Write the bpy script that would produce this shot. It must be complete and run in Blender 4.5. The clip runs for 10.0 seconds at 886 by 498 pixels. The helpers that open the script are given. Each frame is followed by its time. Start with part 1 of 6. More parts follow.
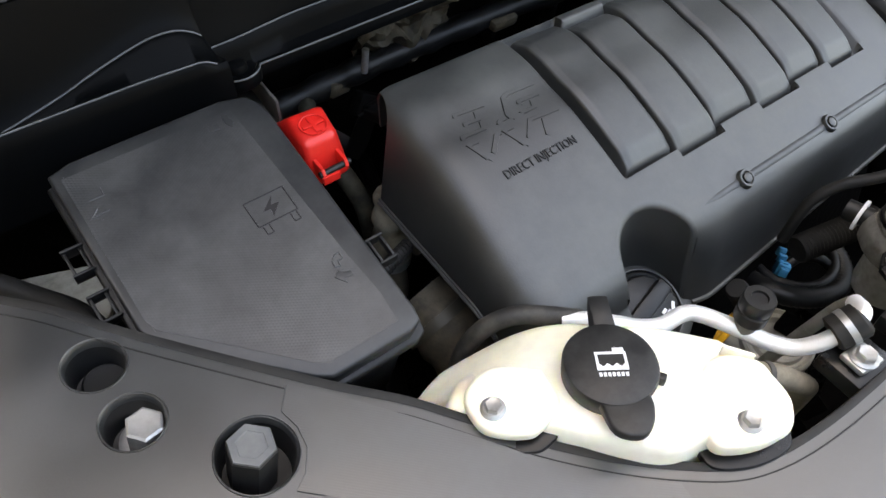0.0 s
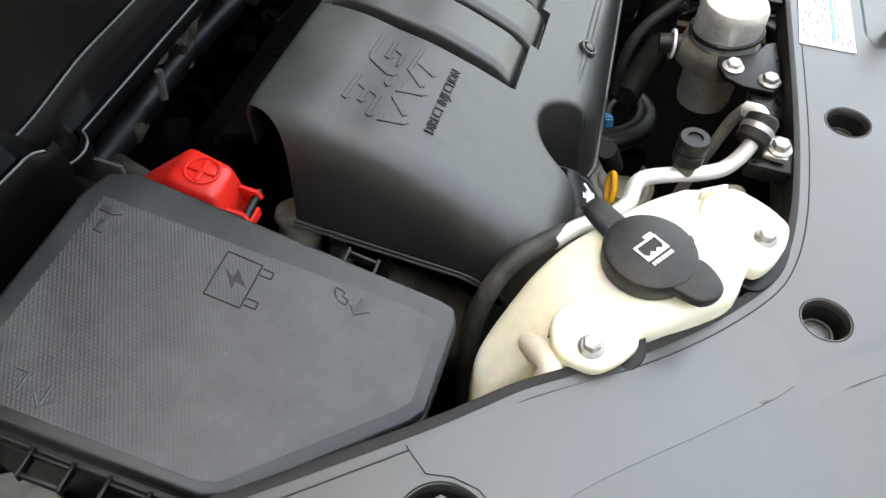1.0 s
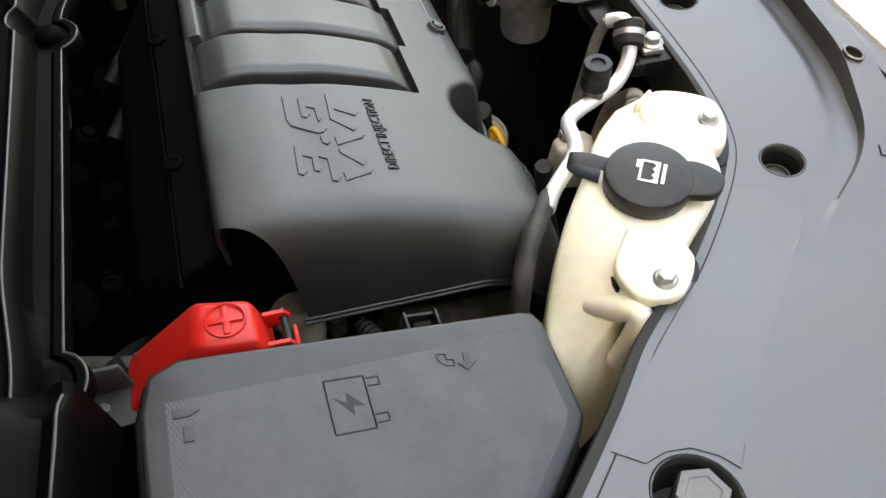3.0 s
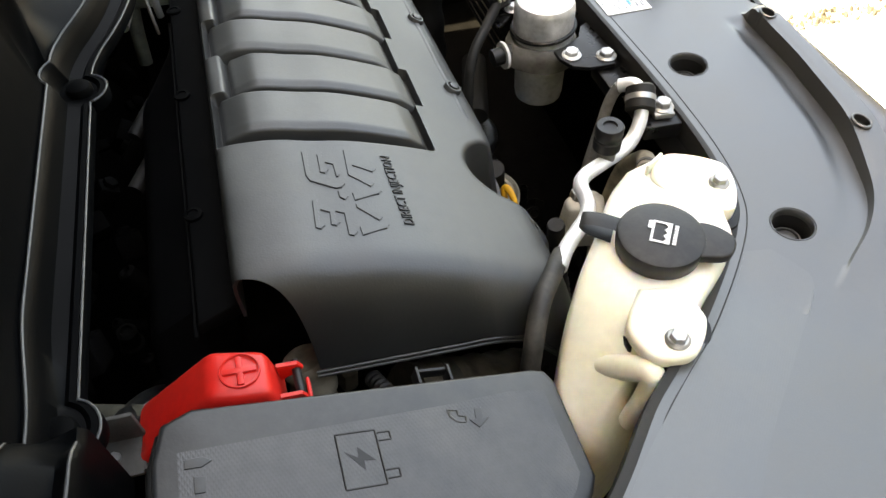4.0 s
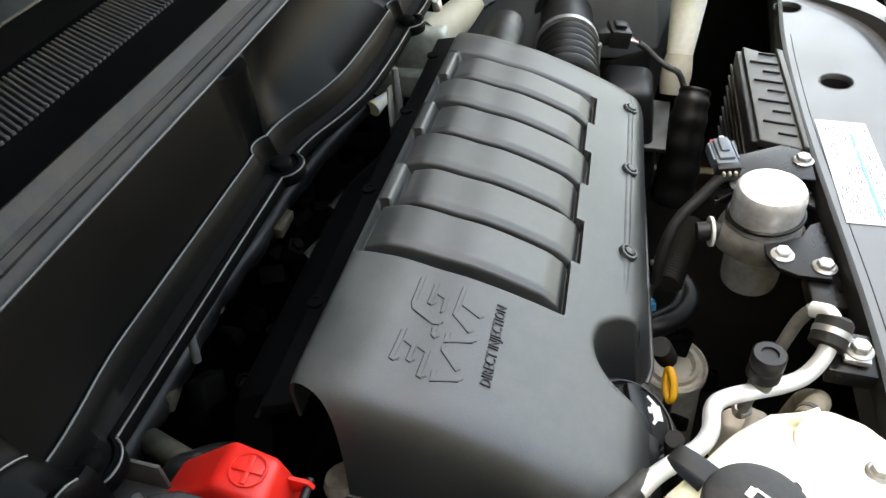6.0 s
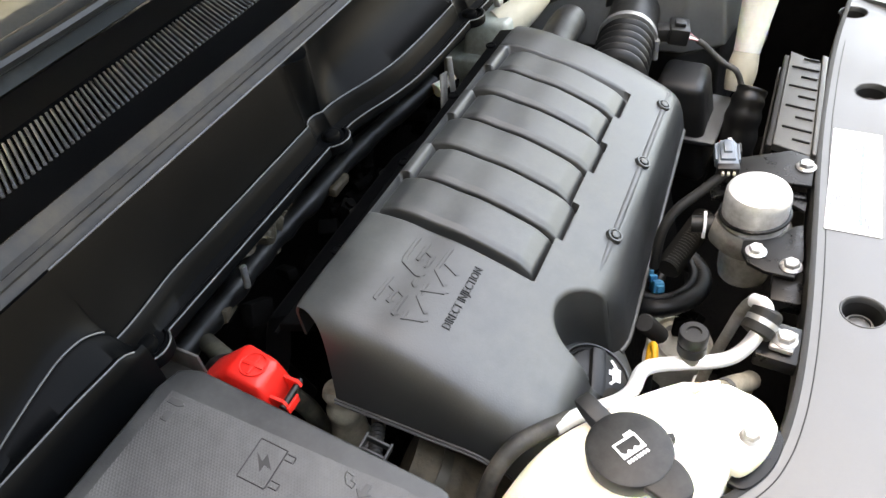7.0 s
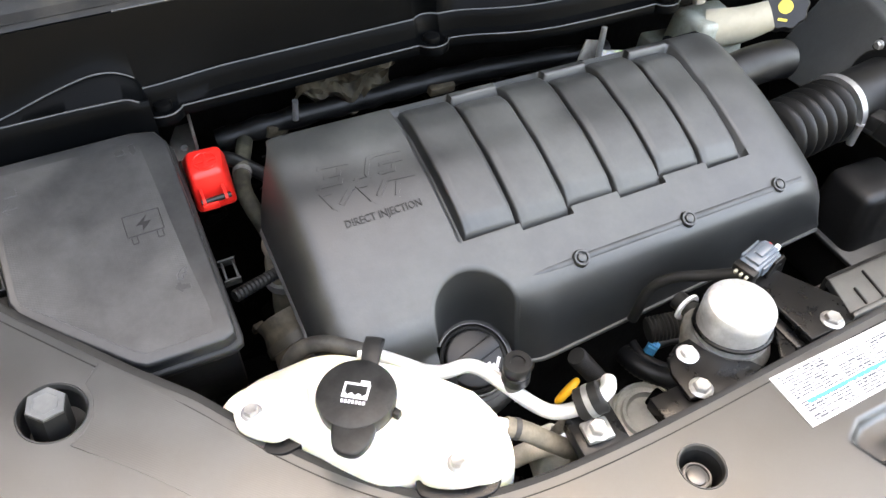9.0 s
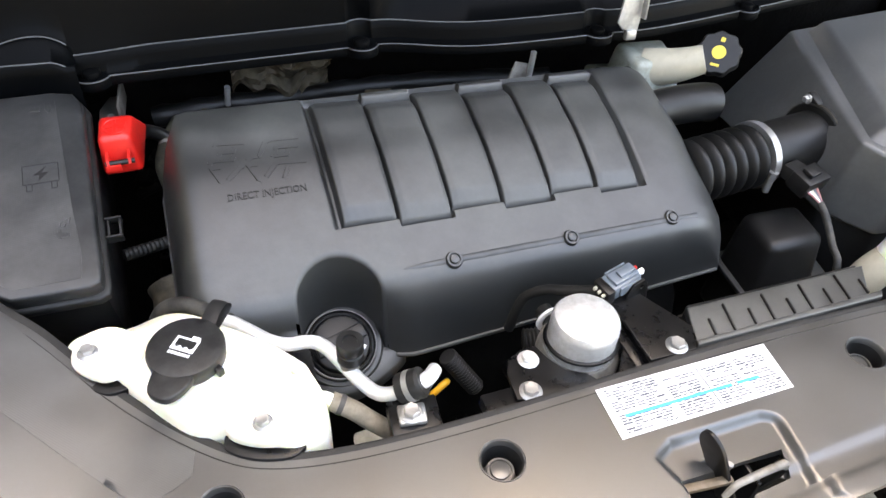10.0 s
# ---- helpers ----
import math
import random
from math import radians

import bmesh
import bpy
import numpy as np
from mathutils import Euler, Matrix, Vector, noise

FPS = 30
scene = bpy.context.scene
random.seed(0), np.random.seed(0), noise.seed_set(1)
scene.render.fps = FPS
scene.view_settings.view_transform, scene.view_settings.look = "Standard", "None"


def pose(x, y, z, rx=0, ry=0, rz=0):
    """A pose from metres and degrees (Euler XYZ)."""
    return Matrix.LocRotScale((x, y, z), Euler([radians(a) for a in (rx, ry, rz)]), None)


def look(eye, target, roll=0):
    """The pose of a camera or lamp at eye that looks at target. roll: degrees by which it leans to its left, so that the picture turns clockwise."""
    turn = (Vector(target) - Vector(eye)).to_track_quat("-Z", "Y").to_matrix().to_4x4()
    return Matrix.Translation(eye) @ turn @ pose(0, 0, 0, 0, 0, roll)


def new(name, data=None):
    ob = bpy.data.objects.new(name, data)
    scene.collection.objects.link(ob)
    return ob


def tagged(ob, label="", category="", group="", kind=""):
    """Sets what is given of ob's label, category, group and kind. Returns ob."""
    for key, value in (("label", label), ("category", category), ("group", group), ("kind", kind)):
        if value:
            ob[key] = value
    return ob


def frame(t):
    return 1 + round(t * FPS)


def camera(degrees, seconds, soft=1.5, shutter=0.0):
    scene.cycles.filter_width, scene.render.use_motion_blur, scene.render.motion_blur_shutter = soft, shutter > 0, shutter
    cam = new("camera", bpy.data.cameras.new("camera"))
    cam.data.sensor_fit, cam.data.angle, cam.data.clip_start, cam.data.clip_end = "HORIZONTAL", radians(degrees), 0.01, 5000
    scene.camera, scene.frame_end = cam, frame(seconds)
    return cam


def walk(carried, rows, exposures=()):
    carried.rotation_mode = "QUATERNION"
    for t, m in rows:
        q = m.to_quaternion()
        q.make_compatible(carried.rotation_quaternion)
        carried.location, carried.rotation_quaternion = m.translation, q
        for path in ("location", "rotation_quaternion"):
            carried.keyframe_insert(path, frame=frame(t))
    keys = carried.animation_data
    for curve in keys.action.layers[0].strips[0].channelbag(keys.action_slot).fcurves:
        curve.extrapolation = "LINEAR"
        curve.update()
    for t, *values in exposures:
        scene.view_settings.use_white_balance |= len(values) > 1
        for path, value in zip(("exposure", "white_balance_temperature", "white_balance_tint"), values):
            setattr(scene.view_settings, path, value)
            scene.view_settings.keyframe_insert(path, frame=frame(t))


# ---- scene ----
from mathutils.geometry import delaunay_2d_cdt

cam = camera(63.6, 10.0)
PATH = [
    (0, (0.102, 0.066, 1.512), (0.922, 1.114, 0.019), 0.0),
    (0.5, (0.027, 0.164, 1.514), (1.108, 0.873, -0.012), -0.7),
    (1, (0.023, 0.26, 1.486), (1.219, 0.577, -0.085), 1.1),
    (1.5, (0.092, 0.317, 1.449), (1.268, 0.281, -0.169), 1.0),
    (2, (0.075, 0.379, 1.481), (1.167, 0.075, -0.167), 0.6),
    (2.2, (0.055, 0.411, 1.496), (1.152, 0.169, -0.159), -3.9),
    (3.3, (0.062, 0.441, 1.498), (1.228, 0.101, -0.092), -2.7),
    (3.5, (0.061, 0.445, 1.498), (1.266, 0.106, -0.062), -2.5),
    (4, (0.059, 0.441, 1.503), (1.316, 0.116, -0.018), -2.8),
    (4.5, (0.064, 0.44, 1.504), (1.414, 0.137, 0.059), -3.3),
    (5, (0.072, 0.435, 1.505), (1.486, 0.162, 0.116), -2.8),
    (5.5, (0.095, 0.386, 1.507), (1.58, 0.451, 0.169), -5.5),
    (5.7, (0.104, 0.348, 1.511), (1.58, 0.593, 0.183), -6.1),
    (6.8, (0.072, 0.207, 1.57), (1.418, 0.864, 0.244), -7.9),
    (7, (0.053, 0.156, 1.588), (1.332, 0.904, 0.245), -9.9),
    (7.5, (0.084, 0.076, 1.584), (1.266, 0.91, 0.203), -6.1),
    (8, (0.227, 0.028, 1.57), (1.076, 1.17, 0.165), -6.2),
    (8.5, (0.269, -0.023, 1.592), (0.985, 1.192, 0.174), -3.5),
    (9, (0.27, -0.108, 1.594), (0.895, 1.135, 0.158), 0.3),
    (9.5, (0.299, -0.196, 1.611), (0.934, 1.043, 0.176), 4.2),
    (10, (0.4, -0.219, 1.593), (0.961, 1.119, 0.217), 4.5),
]

EXPOSURES = [(0.0, 4.02, 9700, 8), (0.5, 4.24, 10500, 3), (1.5, 4.22, 10800, 4), (2.0, 4.10, 11200, 6), (3.5, 4.17, 11200, 6), (4.5, 4.05, 11200, 5), (5.5, 4.15, 11000, 3), (7.0, 4.88, 10700, 8), (8.0, 4.80, 10700, 9), (9.0, 4.90, 10300, 9), (9.5, 4.60, 9900, 10), (10.0, 4.60, 9700, 10)]
walk(cam, [(t, look(eye, target, roll)) for t, eye, target, roll in PATH], EXPOSURES)

# ---------------------------------------------------------------- light
world = bpy.data.worlds.new("sky")
scene.world = world
world.use_nodes = True
wn = world.node_tree.nodes
sky = wn.new("ShaderNodeTexSky")
sky.sky_type = "NISHITA"
sky.sun_disc = False
sky.sun_elevation = radians(52)
sky.sun_rotation = radians(14)
sky.dust_density, sky.air_density = 3.5, 0.7
wn["Background"].inputs["Strength"].default_value = 0.14
world.node_tree.links.new(sky.outputs["Color"], wn["Background"].inputs["Color"])
sun = new("sun", bpy.data.lights.new("sun", "SUN"))
sun.data.energy, sun.data.angle, sun.data.color = 2.2, radians(1.0), (1.0, 0.985, 0.955)
sun.matrix_world = look((1.25, 5.0, 7.2), (0, 0, 0))


# ---------------------------------------------------------------- materials
def material(name, color, rough=0.5, metal=0.0, spec=0.5):
    m = bpy.data.materials.new(name)
    m.use_nodes = True
    b = m.node_tree.nodes["Principled BSDF"]
    b.inputs["Base Color"].default_value = (*color, 1)
    b.inputs["Roughness"].default_value = rough
    b.inputs["Metallic"].default_value = metal
    b.inputs["Specular IOR Level"].default_value = spec
    return m


def worn(name, color, dirt, rough=0.5, metal=0.0, spec=0.5, grain=900, bump=0.15, stain=14, amount=0.5, rough_to=None, depth=0.0004):
    """A surface with fine grain in its relief and larger stains in colour and gloss."""
    m = material(name, color, rough, metal, spec)
    nt = m.node_tree
    b = nt.nodes["Principled BSDF"]
    co = nt.nodes.new("ShaderNodeTexCoord")
    fine = nt.nodes.new("ShaderNodeTexNoise")
    fine.inputs["Scale"].default_value = grain
    fine.inputs["Detail"].default_value = 3
    big = nt.nodes.new("ShaderNodeTexNoise")
    big.inputs["Scale"].default_value = stain
    big.inputs["Detail"].default_value = 7
    big.inputs["Roughness"].default_value = 0.65
    ramp = nt.nodes.new("ShaderNodeValToRGB")
    ramp.color_ramp.elements[0].position, ramp.color_ramp.elements[1].position = 0.42, 0.72
    mix = nt.nodes.new("ShaderNodeMix")
    mix.data_type = "RGBA"
    mix.inputs["A"].default_value, mix.inputs["B"].default_value = (*color, 1), (*dirt, 1)
    scale = nt.nodes.new("ShaderNodeMath")
    scale.operation = "MULTIPLY"
    scale.inputs[1].default_value = amount
    bm_ = nt.nodes.new("ShaderNodeBump")
    bm_.inputs["Strength"].default_value, bm_.inputs["Distance"].default_value = bump, depth
    link = nt.links.new
    for n in (fine, big):
        link(co.outputs["Object"], n.inputs["Vector"])
    link(big.outputs["Fac"], ramp.inputs["Fac"])
    link(ramp.outputs["Color"], scale.inputs[0])
    link(scale.outputs[0], mix.inputs["Factor"])
    fleck = nt.nodes.new("ShaderNodeTexNoise")
    fleck.inputs["Scale"].default_value, fleck.inputs["Detail"].default_value = grain * 0.35, 4
    shade = nt.nodes.new("ShaderNodeMapRange")
    shade.inputs["From Min"].default_value, shade.inputs["From Max"].default_value = 0.3, 0.7
    shade.inputs["To Min"].default_value, shade.inputs["To Max"].default_value = 0.95, 1.05
    tone = nt.nodes.new("ShaderNodeVectorMath")
    tone.operation = "SCALE"
    link(co.outputs["Object"], fleck.inputs["Vector"])
    link(fleck.outputs["Fac"], shade.inputs["Value"])
    link(mix.outputs["Result"], tone.inputs[0])
    link(shade.outputs["Result"], tone.inputs["Scale"])
    link(tone.outputs["Vector"], b.inputs["Base Color"])
    link(fine.outputs["Fac"], bm_.inputs["Height"])
    link(bm_.outputs["Normal"], b.inputs["Normal"])
    if rough_to is not None:
        mr = nt.nodes.new("ShaderNodeMapRange")
        mr.inputs["To Min"].default_value, mr.inputs["To Max"].default_value = rough, rough_to
        link(ramp.outputs["Color"], mr.inputs["Value"])
        link(mr.outputs["Result"], b.inputs["Roughness"])
    return m


def ribbed(name, color, dirt, pitch, turn, rough=0.5, height=0.0003, cross=None):
    """Moulded plastic with fine parallel grooves, pitch metres apart, or two crossing sets of them."""
    m = worn(name, color, dirt, rough, grain=700, bump=0.1, rough_to=rough + 0.12)
    nt = m.node_tree
    co, wave, mp, bp = (nt.nodes.new("ShaderNode" + k) for k in ("TexCoord", "TexWave", "Mapping", "Bump"))
    mp.inputs["Rotation"].default_value = (0, 0, radians(turn))
    wave.inputs["Scale"].default_value = 0.314 / pitch
    bp.inputs["Distance"].default_value, bp.inputs["Strength"].default_value = height, 0.7
    old = nt.nodes["Bump"]
    nt.links.new(co.outputs["Object"], mp.inputs["Vector"])
    nt.links.new(mp.outputs["Vector"], wave.inputs["Vector"])
    nt.links.new(wave.outputs["Fac"], bp.inputs["Height"])
    if cross is not None:
        wave_b, map_b, top = (nt.nodes.new("ShaderNode" + k) for k in ("TexWave", "Mapping", "Math"))
        map_b.inputs["Rotation"].default_value = (0, 0, radians(cross))
        wave_b.inputs["Scale"].default_value = 0.314 / pitch
        top.operation = "MAXIMUM"
        nt.links.new(co.outputs["Object"], map_b.inputs["Vector"])
        nt.links.new(map_b.outputs["Vector"], wave_b.inputs["Vector"])
        nt.links.new(wave.outputs["Fac"], top.inputs[0])
        nt.links.new(wave_b.outputs["Fac"], top.inputs[1])
        nt.links.new(top.outputs[0], bp.inputs["Height"])
    nt.links.new(old.outputs["Normal"], bp.inputs["Normal"])
    nt.links.new(bp.outputs["Normal"], nt.nodes["Principled BSDF"].inputs["Normal"])
    return m


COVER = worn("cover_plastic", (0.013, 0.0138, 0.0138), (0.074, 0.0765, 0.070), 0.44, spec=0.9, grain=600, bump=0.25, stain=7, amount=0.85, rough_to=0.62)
SHROUD = worn("shroud_plastic", (0.0135, 0.0150, 0.0160), (0.042, 0.0450, 0.0460), 0.36, spec=1.0, grain=900, bump=0.18, stain=10, amount=0.45, rough_to=0.5)
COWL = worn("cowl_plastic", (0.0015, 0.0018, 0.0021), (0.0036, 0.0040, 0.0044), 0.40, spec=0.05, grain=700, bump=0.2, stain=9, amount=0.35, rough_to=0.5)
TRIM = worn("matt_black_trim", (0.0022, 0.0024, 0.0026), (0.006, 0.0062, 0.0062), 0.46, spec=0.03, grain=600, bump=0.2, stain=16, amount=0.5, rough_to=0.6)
RIDGE_HIGHLIGHT = worn("highlighted_plastic", (0.060, 0.063, 0.064), (0.02, 0.021, 0.021), 0.45, grain=300, bump=0.2, stain=30, amount=0.7)
BUMPER_LIT = worn("lit_top_plastic", (0.10, 0.104, 0.106), (0.20, 0.20, 0.19), 0.4, grain=300, bump=0.1, stain=60, amount=0.5)
WEATHERED = worn("weathered_rubber", (0.022, 0.021, 0.019), (0.11, 0.10, 0.082), 0.55, spec=0.5, grain=300, bump=0.3, stain=45, amount=0.8, rough_to=0.75)
# pale grey that paints the highlights on the cowl's edges
EDGE = worn("edge_highlight", (0.075, 0.078, 0.08), (0.02, 0.021, 0.022), 0.35, grain=200, bump=0.2, stain=30, amount=0.8)
LID = ribbed("lid_plastic", (0.017, 0.018, 0.0188), (0.090, 0.090, 0.085), 0.0021, -62, 0.34, 0.00014, cross=-118)
LIDEDGE = worn("lid_border_plastic", (0.016, 0.017, 0.0178), (0.06, 0.06, 0.058), 0.32, grain=600, bump=0.15, stain=18, amount=0.5, rough_to=0.5)
PANEL = ribbed("grooved_plastic", (0.018, 0.0198, 0.0210), (0.050, 0.0535, 0.0545), 0.0017, -47, 0.36, 0.00005)
# dust kept on the cover's flat parts; shade of upright faces painted in
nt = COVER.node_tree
up, split, lie, shaded_dust = (nt.nodes.new("ShaderNode" + k) for k in ("NewGeometry", "SeparateXYZ", "MapRange", "Math"))
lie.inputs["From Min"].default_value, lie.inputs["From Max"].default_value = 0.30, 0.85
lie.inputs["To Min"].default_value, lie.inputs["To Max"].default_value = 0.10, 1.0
shaded_dust.operation = "MULTIPLY"
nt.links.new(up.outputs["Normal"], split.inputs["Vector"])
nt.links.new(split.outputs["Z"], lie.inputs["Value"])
nt.links.new(nt.nodes["Math"].outputs[0], shaded_dust.inputs[0])
nt.links.new(lie.outputs["Result"], shaded_dust.inputs[1])
nt.links.new(shaded_dust.outputs[0], nt.nodes["Mix"].inputs["Factor"])
for m_ in (SHROUD, PANEL):
    m_.node_tree.nodes["Principled BSDF"].inputs["IOR"].default_value = 1.62
    m_.node_tree.nodes["Principled BSDF"].inputs["Specular IOR Level"].default_value = 0.95
BLACK = worn("black_plastic", (0.010, 0.0102, 0.0105), (0.034, 0.033, 0.031), 0.38, spec=0.35, grain=500, bump=0.12, stain=20, amount=0.4, rough_to=0.55)
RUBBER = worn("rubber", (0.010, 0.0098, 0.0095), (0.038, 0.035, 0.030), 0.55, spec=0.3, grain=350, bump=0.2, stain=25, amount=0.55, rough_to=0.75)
SEAL = worn("dusty_rubber", (0.016, 0.0150, 0.0138), (0.074, 0.064, 0.052), 0.5, spec=0.3, grain=300, bump=0.3, stain=30, amount=0.7, rough_to=0.8)
RED = worn("red_plastic", (0.72, 0.018, 0.014), (0.55, 0.03, 0.02), 0.38, grain=500, bump=0.06, stain=22, amount=0.4)
STEEL = worn("steel", (0.44, 0.44, 0.43), (0.26, 0.245, 0.22), 0.36, 0.75, grain=300, bump=0.1, stain=80, amount=0.6, rough_to=0.55)
ALU = worn("aluminium", (0.80, 0.80, 0.79), (0.42, 0.41, 0.37), 0.42, 0.7, grain=220, bump=0.25, stain=65, amount=0.7, rough_to=0.65)
PIPE = worn("aluminium_pipe", (0.86, 0.86, 0.85), (0.7, 0.69, 0.66), 0.5, 0.55, grain=260, bump=0.06, stain=30, amount=0.4)
DULL = worn("dull_casting", (0.075, 0.07, 0.063), (0.022, 0.019, 0.016), 0.7, 0.2, grain=160, bump=0.5, stain=40, amount=0.85, depth=0.001)
TAN = worn("tan_dust", (0.24, 0.205, 0.15), (0.09, 0.075, 0.055), 0.8, grain=200, bump=0.4, stain=60, amount=0.8, depth=0.001)
CAST = worn("cast_metal", (0.24, 0.23, 0.21), (0.08, 0.066, 0.05), 0.62, 0.4, grain=160, bump=0.5, stain=45, amount=0.85, rough_to=0.8, depth=0.001)
# near-black base: the deep shade of the bay is put into it
GRIME_DARK = worn("grimy_dark_metal", (0.005, 0.0048, 0.0045), (0.002, 0.0019, 0.0018), 0.7, 0.0, 0.03, grain=120, bump=0.6, stain=25, amount=0.9, depth=0.002)
BRACKET = worn("black_steel", (0.005, 0.005, 0.0053), (0.014, 0.0135, 0.013), 0.26, 0.0, 0.28, grain=400, bump=0.08, stain=30, amount=0.35, rough_to=0.5)
YELLOW = worn("yellow_plastic", (0.85, 0.42, 0.03), (0.6, 0.28, 0.03), 0.42, grain=400, bump=0.05)
BLUE = worn("blue_plastic", (0.02, 0.30, 0.55), (0.02, 0.2, 0.4), 0.45)
GREY = worn("grey_plastic", (0.13, 0.16, 0.19), (0.07, 0.08, 0.09), 0.3, grain=400, bump=0.05, stain=40)
SOOT = worn("sooty_rubber", (0.0045, 0.0045, 0.0046), (0.013, 0.0125, 0.012), 0.42, spec=0.4, grain=350, bump=0.15, stain=25, amount=0.4, rough_to=0.6)
AIRBOX = worn("airbox_plastic", (0.062, 0.064, 0.063), (0.15, 0.15, 0.145), 0.42, spec=0.9, grain=600, bump=0.25, stain=9, amount=0.5, rough_to=0.55)
MILK = worn("grimy_translucent_plastic", (0.36, 0.38, 0.33), (0.14, 0.145, 0.12), 0.35, grain=200, bump=0.1, stain=38, amount=0.9)
WHITE = worn("white_paint", (0.80, 0.80, 0.79), (0.66, 0.65, 0.62), 0.5, grain=400, bump=0.05, stain=25, amount=0.4)
INK = material("grey_ink", (0.12, 0.13, 0.15), 0.14, 0.0, 0.8)
INKBLUE = material("blue_ink", (0.05, 0.40, 0.74), 0.14, 0.0, 0.8)
PAPER = worn("coated_paper", (0.82, 0.82, 0.82), (0.74, 0.73, 0.70), 0.14, spec=0.8, grain=400, bump=0.02, stain=20, amount=0.4)
INKYEL = material("yellow_ink", (0.85, 0.62, 0.08), 0.5)
PRINT = material("white_print", (0.85, 0.85, 0.84), 0.55)
CONCRETE = worn("concrete", (0.40, 0.395, 0.38), (0.31, 0.305, 0.29), 0.9, grain=60, bump=0.4, stain=3, amount=0.7, depth=0.003)
PAINT = worn("body_paint", (0.10, 0.105, 0.115), (0.12, 0.12, 0.13), 0.22, 0.3, grain=900, bump=0.02)
TANK = worn("tank_plastic", (0.96, 0.93, 0.80), (0.90, 0.79, 0.52), 0.36, grain=300, bump=0.05, stain=6, amount=0.6)
NECK = worn("aged_cream_plastic", (0.52, 0.48, 0.37), (0.36, 0.32, 0.23), 0.5, grain=200, bump=0.1, stain=20, amount=0.6)
TANK.node_tree.nodes["Principled BSDF"].inputs["Subsurface Weight"].default_value = 0.35
TANK.node_tree.nodes["Principled BSDF"].inputs["Subsurface Radius"].default_value = (0.02, 0.014, 0.006)
for m_, gloss in ((LID, 0.65), (LIDEDGE, 0.5)):
    m_.node_tree.nodes["Principled BSDF"].inputs["Specular IOR Level"].default_value = gloss


# ---------------------------------------------------------------- mesh tools
def part(name, bm, mat, parent=None, label="", sharp=38):
    """One mesh object from a bmesh, under its thing where it has one."""
    me = bpy.data.meshes.new(name)
    bm.to_mesh(me)
    bm.free()
    me.materials.append(mat)
    for p in me.polygons:
        p.use_smooth = True
    me.set_sharp_from_angle(angle=radians(sharp))
    ob = new(name, me)
    ob.parent = parent
    if label:
        ob["label"] = label
    return ob


def thing(name, label, category, group="", kind=""):
    return tagged(new(name), label, category, group, kind)


def rounded(bm, edges, width, segments=2):
    bmesh.ops.bevel(bm, geom=list(edges), offset=width, segments=segments, affect="EDGES", profile=0.5, clamp_overlap=True)


def box(size, at=(0, 0, 0), turn=(0, 0, 0), bevel=0.0, into=None, taper=1.0):
    bm = bmesh.new()
    bmesh.ops.create_cube(bm, size=1.0)
    for v in bm.verts:
        k = taper if v.co.z > 0 else 1.0
        v.co = Vector((v.co.x * size[0] * k, v.co.y * size[1] * k, v.co.z * size[2]))
    if bevel:
        rounded(bm, bm.edges, bevel, 2)
    bmesh.ops.transform(bm, matrix=pose(*at, *turn), verts=bm.verts)
    return join(into, bm)


def join(into, bm):
    if into is None:
        return bm
    me = bpy.data.meshes.new("tmp")
    bm.to_mesh(me)
    bm.free()
    into.from_mesh(me)
    bpy.data.meshes.remove(me)
    return into


def lathe(rows, at=(0, 0, 0), turn=(0, 0, 0), segments=40, into=None, wave=None):
    """Turned about z: rows of (radius, height) from the bottom up; closed where the radius is 0."""
    bm = bmesh.new()
    rings = []
    for r, z in rows:
        if r <= 1e-6:
            rings.append([bm.verts.new((0, 0, z))])
            continue
        ring = []
        for k in range(segments):
            a = 2 * math.pi * k / segments
            q = r * (wave(a, z) if wave else 1.0)
            ring.append(bm.verts.new((q * math.cos(a), q * math.sin(a), z)))
        rings.append(ring)
    for a, b in zip(rings, rings[1:]):
        for k in range(segments):
            n = (k + 1) % segments
            f = [a[k % len(a)], a[n % len(a)], b[n % len(b)], b[k % len(b)]]
            f = list(dict.fromkeys(f))
            if len(f) > 2:
                bm.faces.new(f)
    bmesh.ops.recalc_face_normals(bm, faces=bm.faces)
    bmesh.ops.transform(bm, matrix=pose(*at, *turn), verts=bm.verts)
    return join(into, bm)


def curve_points(points, steps=8):
    """A smooth line through the points."""
    p = [Vector(q) for q in points]
    p = [2 * p[0] - p[1], *p, 2 * p[-1] - p[-2]]
    out = []
    for i in range(1, len(p) - 2):
        for s in range(steps):
            t = s / steps
            a, b, c, d = p[i - 1 : i + 3]
            out.append(0.5 * (2 * b + (c - a) * t + (2 * a - 5 * b + 4 * c - d) * t * t + (3 * b - a - 3 * c + d) * t ** 3))
    return [*out, p[-2]]


